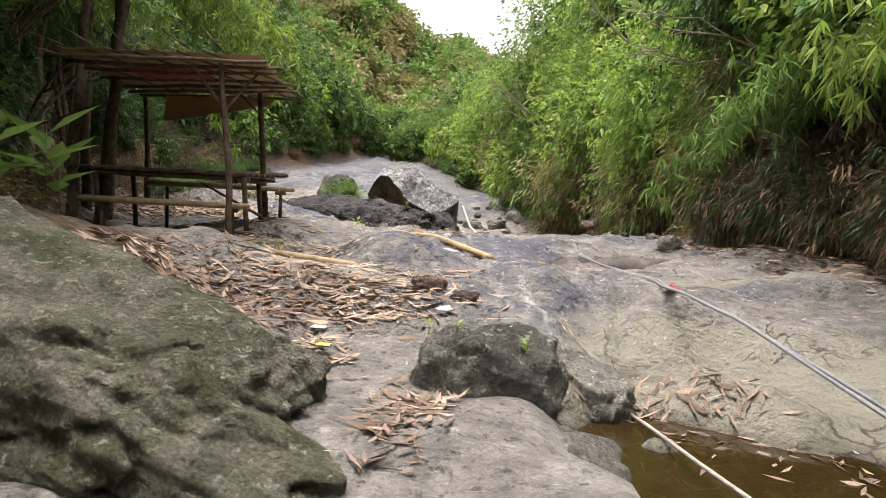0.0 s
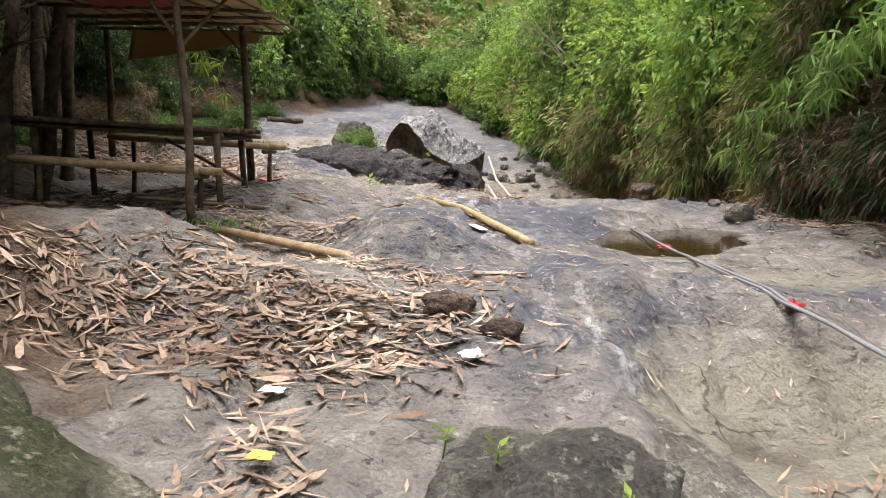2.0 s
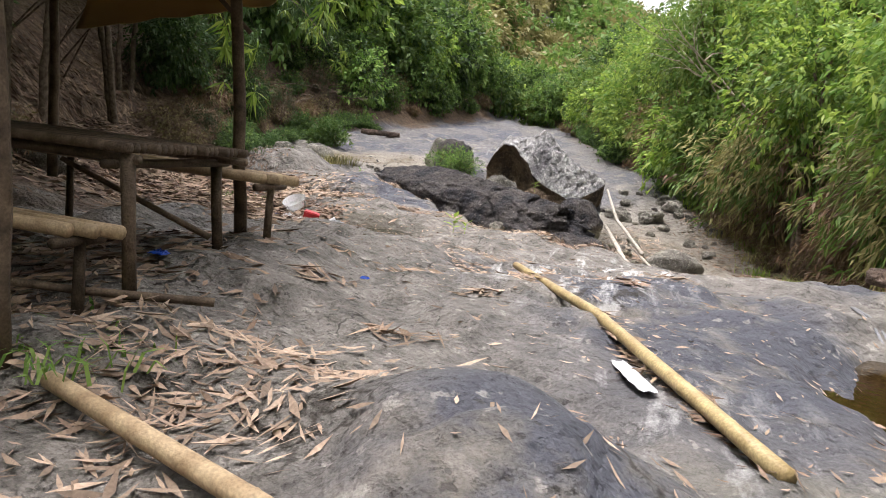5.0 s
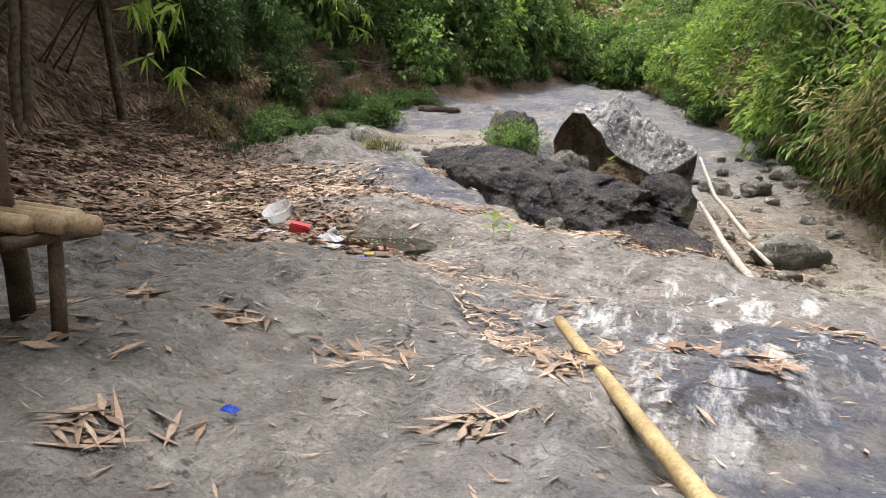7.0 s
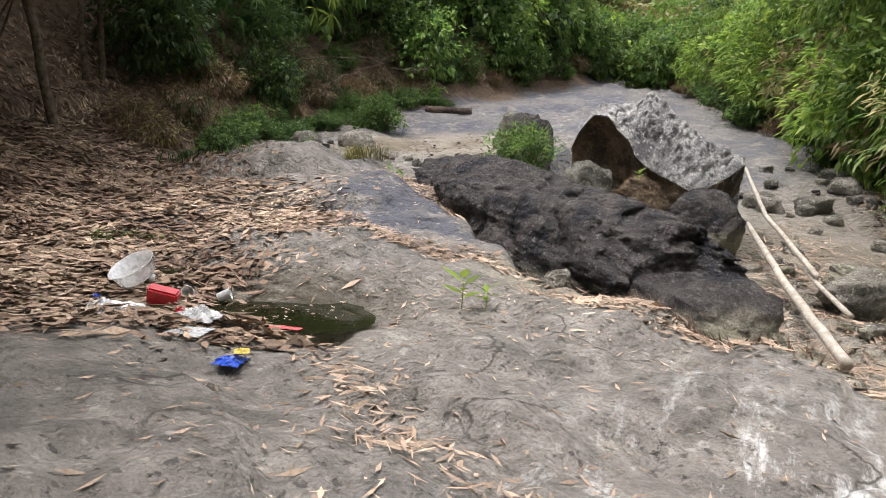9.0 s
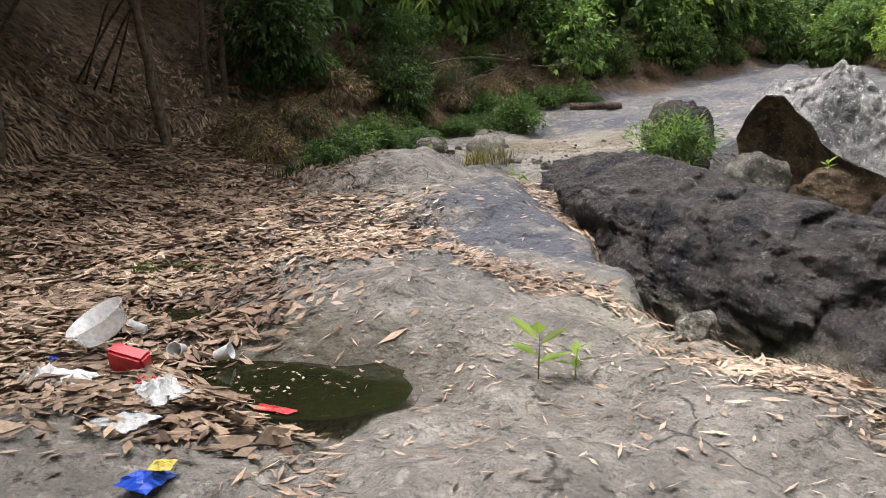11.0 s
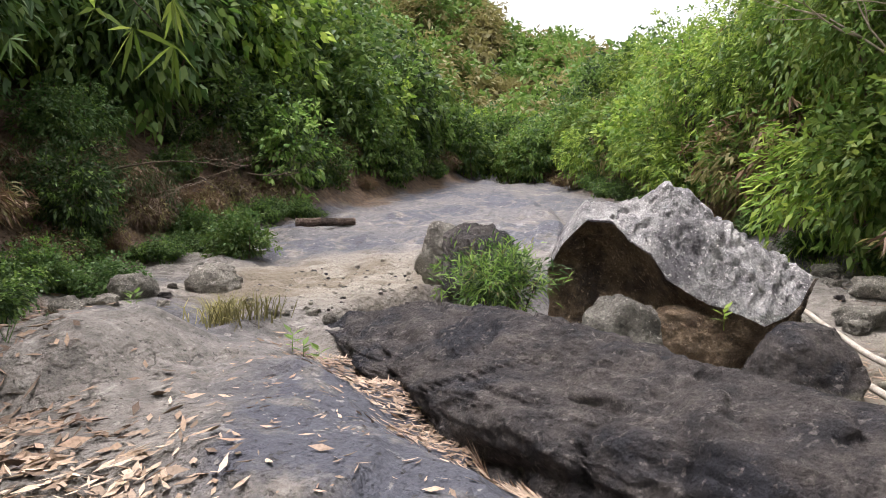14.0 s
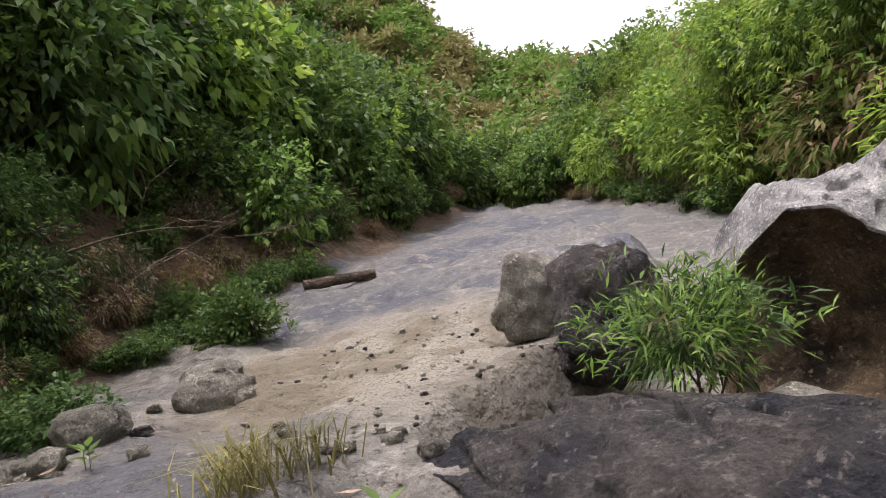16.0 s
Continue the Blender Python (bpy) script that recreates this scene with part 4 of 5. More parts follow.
PLANTS = {
    "bright": clump("bamboo_clump", "bright green bamboo thicket with drooping leaves", "bamboo", [(M_LEAF_BRIGHT, 0.75), (M_LEAF_MID, 0.25)], 1050, (1.5, 1.5, 1.7), 0.25, 0.021, 1, 5, 1.5, droop=0.6, shell=0.25),
    "olive": clump("bamboo_clump", "olive bamboo thicket with withered leaves", "bamboo", [(M_LEAF_DRY, 0.45), (M_LEAF_MID, 0.4), (M_LEAF_BROWN, 0.15)], 1000, (1.5, 1.5, 1.6), 0.25, 0.02, 2, 5, 1.4, droop=0.8, shell=0.2),
    "mid": clump("tree", "leafy green tree on the steep bank", "tree", [(M_LEAF_MID, 0.7), (M_LEAF_BRIGHT, 0.3)], 950, (1.6, 1.6, 1.7), 0.2, 0.05, 3, 4, 1.7, droop=0.35, shell=0.35),
    "dark": clump("tree", "leafy tree with shade put into its dark green leaves", "tree", [(M_LEAF_DARK, 0.8), (M_LEAF_MID, 0.2)], 950, (1.6, 1.6, 1.9), 0.23, 0.045, 4, 4, 1.9, droop=0.45, shell=0.35),
    "tall": clump("tree", "tall tree with a dark trunk leaning over the bank", "tree", [(M_LEAF_DARK, 0.7), (M_LEAF_MID, 0.3)], 1200, (2.4, 2.4, 1.5), 0.26, 0.035, 14, 2, 5.2, 0.09, droop=0.7, shell=0.15),
    "brush": clump("shrub", "low tangled green shrub on the bank", "shrub", [(M_LEAF_DARK, 0.6), (M_LEAF_MID, 0.4)], 600, (0.9, 0.9, 0.6), 0.12, 0.03, 5, 4, 0.5, droop=0.2, shell=0.3),
    "dry": clump("shrub", "withered brown undergrowth on the bank", "shrub", [(M_LEAF_BROWN, 0.75), (M_LEAF_DRY, 0.25)], 650, (1.0, 1.0, 0.6), 0.22, 0.014, 6, 5, 0.45, droop=0.5, shell=0.1),
    "far_bright": clump("bamboo_clump", "bright green bamboo farther up the valley", "bamboo", [(M_LEAF_BRIGHT, 0.7), (M_LEAF_MID, 0.3)], 430, (1.5, 1.5, 1.7), 0.3, 0.04, 21, 2, 1.5, droop=0.5, shell=0.35),
    "far_olive": clump("bamboo_clump", "olive bamboo farther up the valley", "bamboo", [(M_LEAF_DRY, 0.55), (M_LEAF_MID, 0.3), (M_LEAF_BROWN, 0.15)], 400, (1.5, 1.5, 1.6), 0.3, 0.04, 22, 2, 1.4, droop=0.5, shell=0.35),
    # far_mid and far_dark mix in brighter leaves, painting distance haze into colour
    "far_mid": clump("tree", "leafy green tree farther up the valley, lightened for haze", "tree", [(M_LEAF_MID, 0.45), (M_LEAF_BRIGHT, 0.55)], 430, (1.6, 1.6, 1.7), 0.25, 0.075, 23, 2, 1.7, droop=0.35, shell=0.4),
    "far_dark": clump("tree", "dark green tree farther up the valley, lightened for haze", "tree", [(M_LEAF_DARK, 0.35), (M_LEAF_MID, 0.65)], 430, (1.6, 1.6, 1.9), 0.27, 0.07, 24, 2, 1.9, droop=0.4, shell=0.4),
}
# canopy: brighter leaf mix puts sunlight into the crown's colour
PLANTS["canopy"] = clump("tree", "tall leafy tree in sunlit leaf colours, leaning out from the bank", "tree", [(M_LEAF_MID, 0.5), (M_LEAF_BRIGHT, 0.5)], 1100, (2.3, 2.3, 2.6), 0.22, 0.045, 15, 3, 5.0, 0.08, droop=0.4, shell=0.3)
# tangle: dark leaves put the bank's shade into the undergrowth's colour
PLANTS["tangle"] = clump("shrub", "dense tangle of withered stalks and leaves coloured darker for shade", "shrub", [(M_LEAF_BROWN, 0.55), (M_LEAF_DARK, 0.45)], 900, (1.3, 1.2, 1.2), 0.26, 0.014, 16, 9, 1.0, 0.012, droop=0.9, shell=0.1)
USED = set()


def plant(kind, x, y, size=1.0, tall=1.0, lift=0.0):
    if y > 33 and kind in ("bright", "olive", "mid", "dark"):
        kind = "far_" + kind
    z = ground_at(x, y) + lift
    m = pose(x, y, z, random.uniform(-8, 8), random.uniform(-8, 8), random.uniform(0, 360))
    scale = Matrix.Diagonal((size, size, size * tall, 1))
    if kind not in USED:
        USED.add(kind)
        PLANTS[kind].matrix_basis = m @ scale
        return PLANTS[kind]
    ob = copy_thing(PLANTS[kind], m)
    ob.scale = (size, size, size * tall)
    return ob


random.seed(5)
# near wall of tangled bamboo, shaded by trees above it and darker leaf colours
for y in np.arange(2.0, 15, 1.2):
    x = right_toe(y)
    for d in (0.3, 1.1, 2.0):
        plant(random.choice(("tangle", "tangle", "dry")), x + d + random.uniform(-0.3, 0.3), y + random.uniform(-0.5, 0.5), random.uniform(0.7, 1.0))
    plant(random.choice(("olive", "dark", "tangle", "mid")), x + 0.7 + random.uniform(-0.3, 0.3), y, random.uniform(0.85, 1.1), random.uniform(0.9, 1.1), 2.4)
    plant(random.choice(("olive", "dark", "tangle")), x + 2.3 + random.uniform(-0.3, 0.3), y, random.uniform(1.1, 1.4), 1.3, 1.6)
    plant(random.choice(("dark", "mid")), x + 4.2 + random.uniform(-0.3, 0.3), y, random.uniform(1.4, 1.8), 1.3, 1.2)
# unseen trees behind the camera, added to block open sky and darken the foreground
for y in np.arange(-14, 2, 2.4):
    for x in (right_toe(y) + 1.0, left_toe(y) - 4.5):
        plant("dark", x + random.uniform(-0.4, 0.4), y, 1.3, 1.3, 0.5)
        plant("canopy", x + random.uniform(-0.6, 0.6), y + 1.0, random.uniform(1.2, 1.5), 1.1)
# unseen row closing the valley behind the camera, also added to block light
for x in np.arange(-6, 8, 2.8):
    plant("dark", x, -15 + random.uniform(-1, 1), 1.7, 1.5)
    plant("canopy", x + 1, -16 + random.uniform(-1, 1), 1.5, 1.2)
for y in np.arange(0.5, 15, 1.8):
    plant("tall", right_toe(y) + 0.9 + random.uniform(-0.4, 0.4), y, random.uniform(1.0, 1.2), 1.0)
for y in np.arange(19, 44, 3.0):
    plant("canopy", right_toe(y) + random.uniform(0.6, 1.4), y + random.uniform(-0.8, 0.8), random.uniform(0.9, 1.15), random.uniform(0.95, 1.15))
    plant("canopy", right_toe(y) + random.uniform(4.0, 5.5), y + random.uniform(-0.8, 0.8), random.uniform(1.1, 1.4), random.uniform(1.0, 1.2))
# trees roofing over the shelter
for x, y in ((-5.6, 5.6), (-5.3, 7.9), (-6.4, 9.9), (-7.0, 3.2), (-8.0, 7.2)):
    plant("tall", x, y, random.uniform(1.0, 1.15), 1.1)
for y in np.arange(15, 30, 1.5):
    x = right_toe(y)
    for d, kinds in ((0.9, ("olive", "bright", "dry", "olive")), (2.4, ("bright", "olive", "mid")), (4.2, ("bright", "mid", "olive")), (6.4, ("mid", "bright"))):
        plant(random.choice(kinds), x + d + random.uniform(-0.5, 0.5), y + random.uniform(-0.6, 0.6), random.uniform(0.95, 1.35), random.uniform(0.9, 1.3), 1.0 if d < 1 else 0.8)
    plant("dry", x + 0.9 + random.uniform(-0.3, 0.4), y + random.uniform(-0.5, 0.5), random.uniform(0.8, 1.2))
    plant(random.choice(("dry", "brush", "dry")), x + 1.7 + random.uniform(-0.3, 0.4), y + random.uniform(-0.5, 0.5), random.uniform(0.8, 1.2))
    plant("dry", x + 0.3 + random.uniform(-0.3, 0.4), y + random.uniform(-0.5, 0.5), random.uniform(0.5, 0.9))
for y in np.arange(16, 36, 2.2):
    for d in (8.0, 11.0):
        plant(random.choice(("mid", "bright", "mid", "olive")), right_toe(y) + d + random.uniform(-0.6, 0.6), y + random.uniform(-1, 1), random.uniform(1.7, 2.3), random.uniform(1.0, 1.35), 0.3)
# farther along the same bank
for y in np.arange(30, 60, 2.4):
    x = right_toe(y)
    k = along(y, (30, 1.0), (42, 0.8), (60, 0.65))
    for d in (1.0, 3.0, 5.5, 9):
        plant(random.choice(("mid", "bright", "bright", "olive")), x + d + random.uniform(-0.6, 0.6), y + random.uniform(-1, 1), k * random.uniform(1.2, 1.6), random.uniform(0.8, 1.15), 0.2)
    plant(random.choice(("dry", "brush")), x + random.uniform(-0.2, 0.6), y, random.uniform(0.6, 1.0))
# the shaded bank; part of its shade is put into darker leaf colours
for y in np.arange(2, 25, 2.9):
    x = left_toe(y)
    for d in ((5.5, 8.2, 11.5) if y < 12 else (8.6, 12.0)):
        plant(random.choice(("dark", "dark", "mid")), x - d + random.uniform(-0.8, 0.8), y + random.uniform(-0.8, 0.8), random.uniform(1.3, 1.9), random.uniform(1.0, 1.4), 1.0)
    plant("tall", x - 3.4 + random.uniform(-0.5, 0.5), y + random.uniform(-0.6, 0.6), random.uniform(0.95, 1.15), random.uniform(0.95, 1.1))
for y in np.arange(1.5, 13, 1.1):
    x = left_toe(y)
    plant(random.choice(("brush", "dark", "dry")), x - 2.4 + random.uniform(-0.5, 0.5), y, random.uniform(0.5, 0.8), 1.0)
    plant("dark", x - 4.2 + random.uniform(-0.5, 0.5), y, random.uniform(0.6, 0.9), 1.0)
for y in np.arange(26, 60, 2.2):
    x = left_toe(y)
    k = along(y, (26, 1.0), (45, 1.0), (60, 0.85))
    for d in ((4.6, 6.4, 9.2, 12.5) if y < 46 else (2.8, 5.2, 8.4, 12)):
        plant(random.choice(("dark", "dark", "dark", "mid")), x - d + random.uniform(-0.8, 0.8), y + random.uniform(-1, 1), k * random.uniform(1.2, 1.9), random.uniform(1.0, 1.3), 0.2)
for y in np.arange(21, 40, 0.9):
    x = left_toe(y)
    plant("brush", x - 0.2 + random.uniform(-0.7, 0.4), y + random.uniform(-0.4, 0.4), random.uniform(0.35, 0.75), random.uniform(0.6, 1.1))
    plant(random.choice(("brush", "dry", "tangle")), x - 2.0 + random.uniform(-0.9, 0.9), y + random.uniform(-0.4, 0.4), random.uniform(0.4, 0.9), random.uniform(0.7, 1.1))
for y in np.arange(24, 58, 1.6):
    for d in (1.4, 3.0):
        plant(random.choice(("dry", "brush", "dark")), left_toe(y) - d + random.uniform(-0.5, 0.5), y + random.uniform(-0.5, 0.5), random.uniform(0.5, 1.0))
# the stream bends out of sight behind these
for i in range(26):
    x = -17 + i * 0.7
    plant(random.choice(("dark", "mid", "dark")), x + random.uniform(-0.5, 0.5), 60 + random.uniform(-1.5, 7), random.uniform(0.9, 1.25), random.uniform(0.9, 1.15))
for i in range(60):
    plant(random.choice(("dark", "mid", "olive")), random.uniform(-32, 18), random.uniform(64, 84), random.uniform(0.9, 1.4), random.uniform(0.9, 1.1))


def far_woods(n, mat, label, seed):
    """Crowns of the far woods on the hillside, too many to tell apart."""
    rng = np.random.RandomState(seed)
    forms = [leaf_fans(110, (1.6, 1.6, 1.5), 0.5, 0.1, seed * 3 + i, droop=0.3, shell=0.45)[0] for i in range(4)]
    parts = []
    xs, ys = rng.uniform(-55, 32, n), rng.uniform(66, 118, n)
    zs = ground_height(xs, ys)
    for i in range(n):
        k, a = rng.uniform(1.1, 2.0), rng.uniform(0, 6.28)
        v = forms[i % 4]
        c, w = math.cos(a), math.sin(a)
        parts.append(np.stack([v[:, 0] * c - v[:, 1] * w, v[:, 0] * w + v[:, 1] * c, v[:, 2]], 1) * k + np.array([xs[i], ys[i], zs[i] + k * 0.9]))
    v = np.concatenate(parts)
    ob = new("far_woods", raw_mesh("far_woods", v, np.arange(len(v)).reshape(-1, 4), mat))
    tagged(ob, label, "woods", kind="stuff")


far_woods(360, M_LEAF_MID, "green woods on the far hillside", 1)
far_woods(320, M_LEAF_DRY, "olive and brownish woods on the far hillside", 2)


# ---- fallen leaves ----
def litter(name, label, mat, n, places, seed, length=(0.05, 0.2), width=(0.008, 0.022), pile=0.03, level=None):
    """Dry leaf fragments strewn over turned ellipses (cx, cy, rx, ry, turn, share)."""
    rng = np.random.RandomState(seed)
    xs, ys = [], []
    for cx, cy, rx, ry, turn, share in places:
        k = int(n * share)
        a, r = rng.uniform(0, 2 * math.pi, k), np.sqrt(rng.rand(k)) * (1 + 0.25 * rng.normal(size=k))
        u, v = rx * r * np.cos(a), ry * r * np.sin(a)
        c, s = math.cos(radians(turn)), math.sin(radians(turn))
        xs.append(cx + u * c - v * s)
        ys.append(cy + u * s + v * c)
    x, y = np.concatenate(xs), np.concatenate(ys)
    k = len(x)
    z = ground_height(x, y) + 0.008 + pile * rng.rand(k)
    a = rng.uniform(0, 2 * math.pi, k)
    ln, wd = rng.uniform(*length, k) / 2, rng.uniform(*width, k)
    dx, dy = np.cos(a), np.sin(a)
    rise = rng.normal(scale=0.12, size=k)
    gx = (ground_height(x + 0.1, y, False) - ground_height(x - 0.1, y, False)) / 0.2
    gy = (ground_height(x, y + 0.1, False) - ground_height(x, y - 0.1, False)) / 0.2
    slope = gx * dx + gy * dy + rise
    if level is not None:
        z, slope = np.full(k, level + 0.006), 0 * slope
    tw = rng.normal(scale=0.5, size=k) * wd
    curl = rng.uniform(-0.06, 0.14, k) * ln
    p = np.stack([
        np.stack([x - dx * ln, y - dy * ln, z - slope * ln + curl], 1),
        np.stack([x - dy * wd, y + dx * wd, z + tw], 1),
        np.stack([x + dx * ln, y + dy * ln, z + slope * ln + curl], 1),
        np.stack([x + dy * wd, y - dx * wd, z - tw], 1)], 1).reshape(-1, 3)
    ob = new(name, raw_mesh(name, p, np.arange(4 * k).reshape(-1, 4), mat))
    return tagged(ob, label, "leaf litter", kind="stuff")


litter("leaf_litter", "dry bamboo leaves and sheaths strewn over the rock", M_LITTER_PALE, 1350, [(-0.6, 4.2, 1.2, 0.75, 10, 0.5), (-2.0, 4.4, 0.9, 0.6, 40, 0.12), (-0.3, 2.6, 0.35, 0.5, 0, 0.08), (0.65, 1.9, 0.2, 0.45, 0, 0.05), (2.1, 2.9, 0.4, 0.8, 20, 0.07), (-1.0, 1.0, 1.0, 0.25, 5, 0.1)], 1, (0.05, 0.3), (0.005, 0.019), 0.03)
litter("leaf_litter", "reddish-brown dry leaves strewn over the rock", M_LITTER, 1000, [(-0.6, 4.2, 1.3, 0.8, 10, 0.6), (-2.0, 4.2, 1.0, 0.7, 40, 0.4)], 2, (0.05, 0.28), (0.006, 0.02), 0.03)
litter("leaf_litter", "straw-coloured leaves gathered before the shelter", M_LITTER_PALE, 1000, [(-1.8, 7.2, 0.9, 0.8, 30, 0.55), (-0.9, 6.0, 0.9, 0.3, -10, 0.25), (0.2, 5.6, 0.6, 0.3, 0, 0.2)], 3, (0.06, 0.28), (0.005, 0.017), 0.03)
litter("leaf_litter", "brown leaves under the shelter", M_LITTER, 2500, [(-4.2, 8.0, 1.6, 1.8, 0, 1)], 4, (0.07, 0.25))
litter("leaf_litter", "thin straw fragments scattered over bedrock", M_LITTER_PALE, 3000, [(0, 9, 3.5, 6, 0, 0.45), (3.5, 7, 3, 2.5, 0, 0.3), (-2.0, 13, 2.5, 3, 0, 0.25)], 5, (0.02, 0.15), (0.002, 0.011), 0.01)
litter("leaf_litter", "deep bed of brown bamboo leaves on the bank", M_LITTER, 26000, [(-8.3, 16.0, 2.6, 4.2, 30, 0.5), (-11.0, 17.5, 3.0, 5.0, 30, 0.35), (-6.2, 14.2, 1.0, 1.1, 0, 0.15)], 6, (0.07, 0.24), (0.012, 0.028), 0.05)
litter("leaf_litter", "pale bamboo leaves lying on the bank", M_LITTER_PALE, 7000, [(-7.6, 16.6, 2.3, 3.2, 30, 0.6), (-5.2, 14.1, 1.1, 0.7, 0, 0.25), (-6.4, 18.2, 0.7, 1.3, 35, 0.15)], 7, (0.07, 0.22), (0.01, 0.025), 0.06)
litter("leaf_litter", "straw-coloured leaves in the seams between slabs", M_LITTER_PALE, 6200, [(-4.2, 17.6, 1.9, 0.25, -18, 0.2), (-5.2, 20.95, 3.1, 0.4, -47, 0.5), (-1.2, 16.0, 1.3, 0.3, -25, 0.15), (-2.4, 13.6, 1.6, 0.25, -40, 0.05), (-1.2, 11.6, 1.2, 0.2, -45, 0.05)], 8, (0.05, 0.2), (0.004, 0.014), 0.04)
litter("leaf_litter", "small pale fragments scattered over the slabs", M_LITTER_PALE, 700, [(-5.8, 20.5, 1.2, 3.2, 35, 0.6), (-3.0, 15.5, 1.8, 1.0, 0, 0.4)], 12, (0.02, 0.14), (0.004, 0.012), 0.01)
litter("leaf_litter", "brown leaves covering the upper bank", M_LITTER, 22000, [(-13.0, 20, 3.0, 6, 25, 0.4), (-9.5, 12.5, 2.5, 3.0, 20, 0.25), (-13.8, 15.5, 3.0, 4.5, 20, 0.35)], 13, (0.08, 0.26), (0.012, 0.028), 0.06)
litter("floating_leaf_litter", "brown leaves floating on the brown pool", M_LITTER, 160, [(3.3, 2.9, 1.3, 0.9, 0, 1.0)], 14, (0.08, 0.2), (0.01, 0.018), 0.0, -0.38)
litter("floating_leaf_litter", "scum and leaf scraps floating on the green puddle", M_LITTER_PALE, 80, [(-4.0, 14.95, 0.5, 0.35, 10, 1.0)], 16, (0.01, 0.06), (0.002, 0.012), 0.0, 0.155)
litter("leaf_litter", "dry leaves along the puddle edge", M_LITTER, 900, [(-4.4, 14.25, 0.9, 0.35, 5, 0.7), (-5.0, 15.2, 0.4, 0.4, 0, 0.3)], 15, (0.08, 0.26), (0.012, 0.03), 0.06)
litter("driftwood_litter", "bleached straw and driftwood in the dry channel", M_LITTER_PALE, 2600, [(0.8, 20.5, 1.5, 3.0, 10, 0.6), (0.6, 25, 1.2, 3, 10, 0.4)], 9, (0.08, 0.4), (0.006, 0.016), 0.06)
litter("leaf_litter", "brown withered leaves along the foot of the bank", M_LITTER, 9000, [(6.3, 12, 1.4, 8, 8, 0.7), (3.8, 26, 1.5, 6, 15, 0.3)], 10, (0.08, 0.28), (0.01, 0.022), 0.06)


HEAPS = ((-1.9, 10.7), (-0.95, 10.05), (-0.75, 10.8), (-0.25, 11.65), (-3.2, 10.4), (-3.6, 10.1), (-2.7, 10.55), (0.2, 11.3), (-1.05, 11.2), (0.65, 12.3), (-1.2, 8.6), (-2.1, 9.2))
for i, (x, y) in enumerate(HEAPS):
    litter("leaf_litter", "small heap of long dry bamboo sheaths on bedrock", M_LITTER_PALE if i % 2 else M_LITTER, 26, [(x, y, 0.28, 0.12, 37 * i, 1.0)], 40 + i, (0.1, 0.36), (0.006, 0.022), 0.03)
litter("leaf_litter", "long dry sheaths caught beside the bamboo pole", M_LITTER, 130, [(0.42, 8.7, 1.3, 0.12, -67, 1.0)], 60, (0.1, 0.35), (0.006, 0.022), 0.03)
litter("leaf_litter", "broad dry bamboo sheaths among the fallen leaves", M_LITTER_PALE, 170, [(-0.7, 4.3, 1.3, 0.8, 10, 0.5), (-1.9, 6.9, 0.7, 0.7, 30, 0.2), (-1.9, 3.6, 0.8, 0.8, 0, 0.12)], 61, (0.16, 0.36), (0.008, 0.022), 0.04)
litter("leaf_litter", "dry sheaths on the stony edge of the pool", M_LITTER, 200, [(2.3, 3.3, 0.7, 0.5, 10, 0.6), (0.45, 1.7, 0.2, 0.6, 0, 0.4)], 62, (0.1, 0.32), (0.006, 0.02), 0.03)


# ---- bush on the boulder, grass tufts and seedlings ----
def bush(place, size, mats, leaf, width, n, label, seed):
    h = clump("bush", label, "bush", mats, n, (0.85, 0.75, 0.55), leaf, width, seed, 6, 0.5, 0.015, droop=0.15, shell=0.25, up=0.6)
    h.matrix_basis = pose(*place) @ Matrix.Diagonal((size, size, size, 1))


bush((-5.35, 25.35, 0.72), 0.98, [(M_LEAF_MID, 0.45), (M_LEAF_DARK, 0.5), (M_LEAF_DRY, 0.05)], 0.19, 0.013, 480, "green narrow-leaved bush growing between boulders", 71)
bush((-12.2, 26.2, ground_at(-12.2, 26.2) - 0.1), 0.8, [(M_LEAF_DARK, 1.0)], 0.12, 0.03, 420, "low dark green bush beside the gravel", 72)
bush((-12.6, 31.5, ground_at(-12.6, 31.5) - 0.1), 1.15, [(M_LEAF_MID, 0.6), (M_LEAF_DARK, 0.4)], 0.12, 0.025, 700, "green feathery bush at the gravel's edge", 73)


def tuft(place, blades, height, mat, label, seed, spread=0.25):
    rng = np.random.RandomState(seed)
    k = blades
    a, lean = rng.uniform(0, 6.28, k), rng.uniform(0.3, 1.5, k)
    base = np.stack([rng.normal(scale=spread * 0.35, size=k), rng.normal(scale=spread * 0.35, size=k), np.full(k, -0.03)], 1)
    ln = height * rng.uniform(0.5, 1.1, k)
    out = np.stack([np.cos(a), np.sin(a), 0 * a], 1)
    side = np.stack([-np.sin(a), np.cos(a), 0 * a], 1) * rng.uniform(0.004, 0.011, k)[:, None]
    mid = base + out * (lean * ln * 0.35)[:, None] + np.array([0, 0, 1]) * (ln * 0.6)[:, None]
    tip = base + out * (lean * ln)[:, None] + np.array([0, 0, 1]) * (ln * (1 - 0.35 * lean))[:, None]
    v = np.stack([base - side, base + side, mid + side, mid - side, mid - side, mid + side, tip + side * 0.1, tip - side * 0.1], 1).reshape(-1, 3)
    ob = new("grass_tuft", raw_mesh("grass_tuft", v, np.arange(8 * k).reshape(-1, 4), mat))
    ob.matrix_basis = pose(*place)
    return tagged(ob, label, "grass", kind="stuff")


def tuft_on(x, y, blades, height, mat, label, seed, spread=0.25):
    tuft((x, y, ground_at(x, y)), blades, height, mat, label, seed, spread)


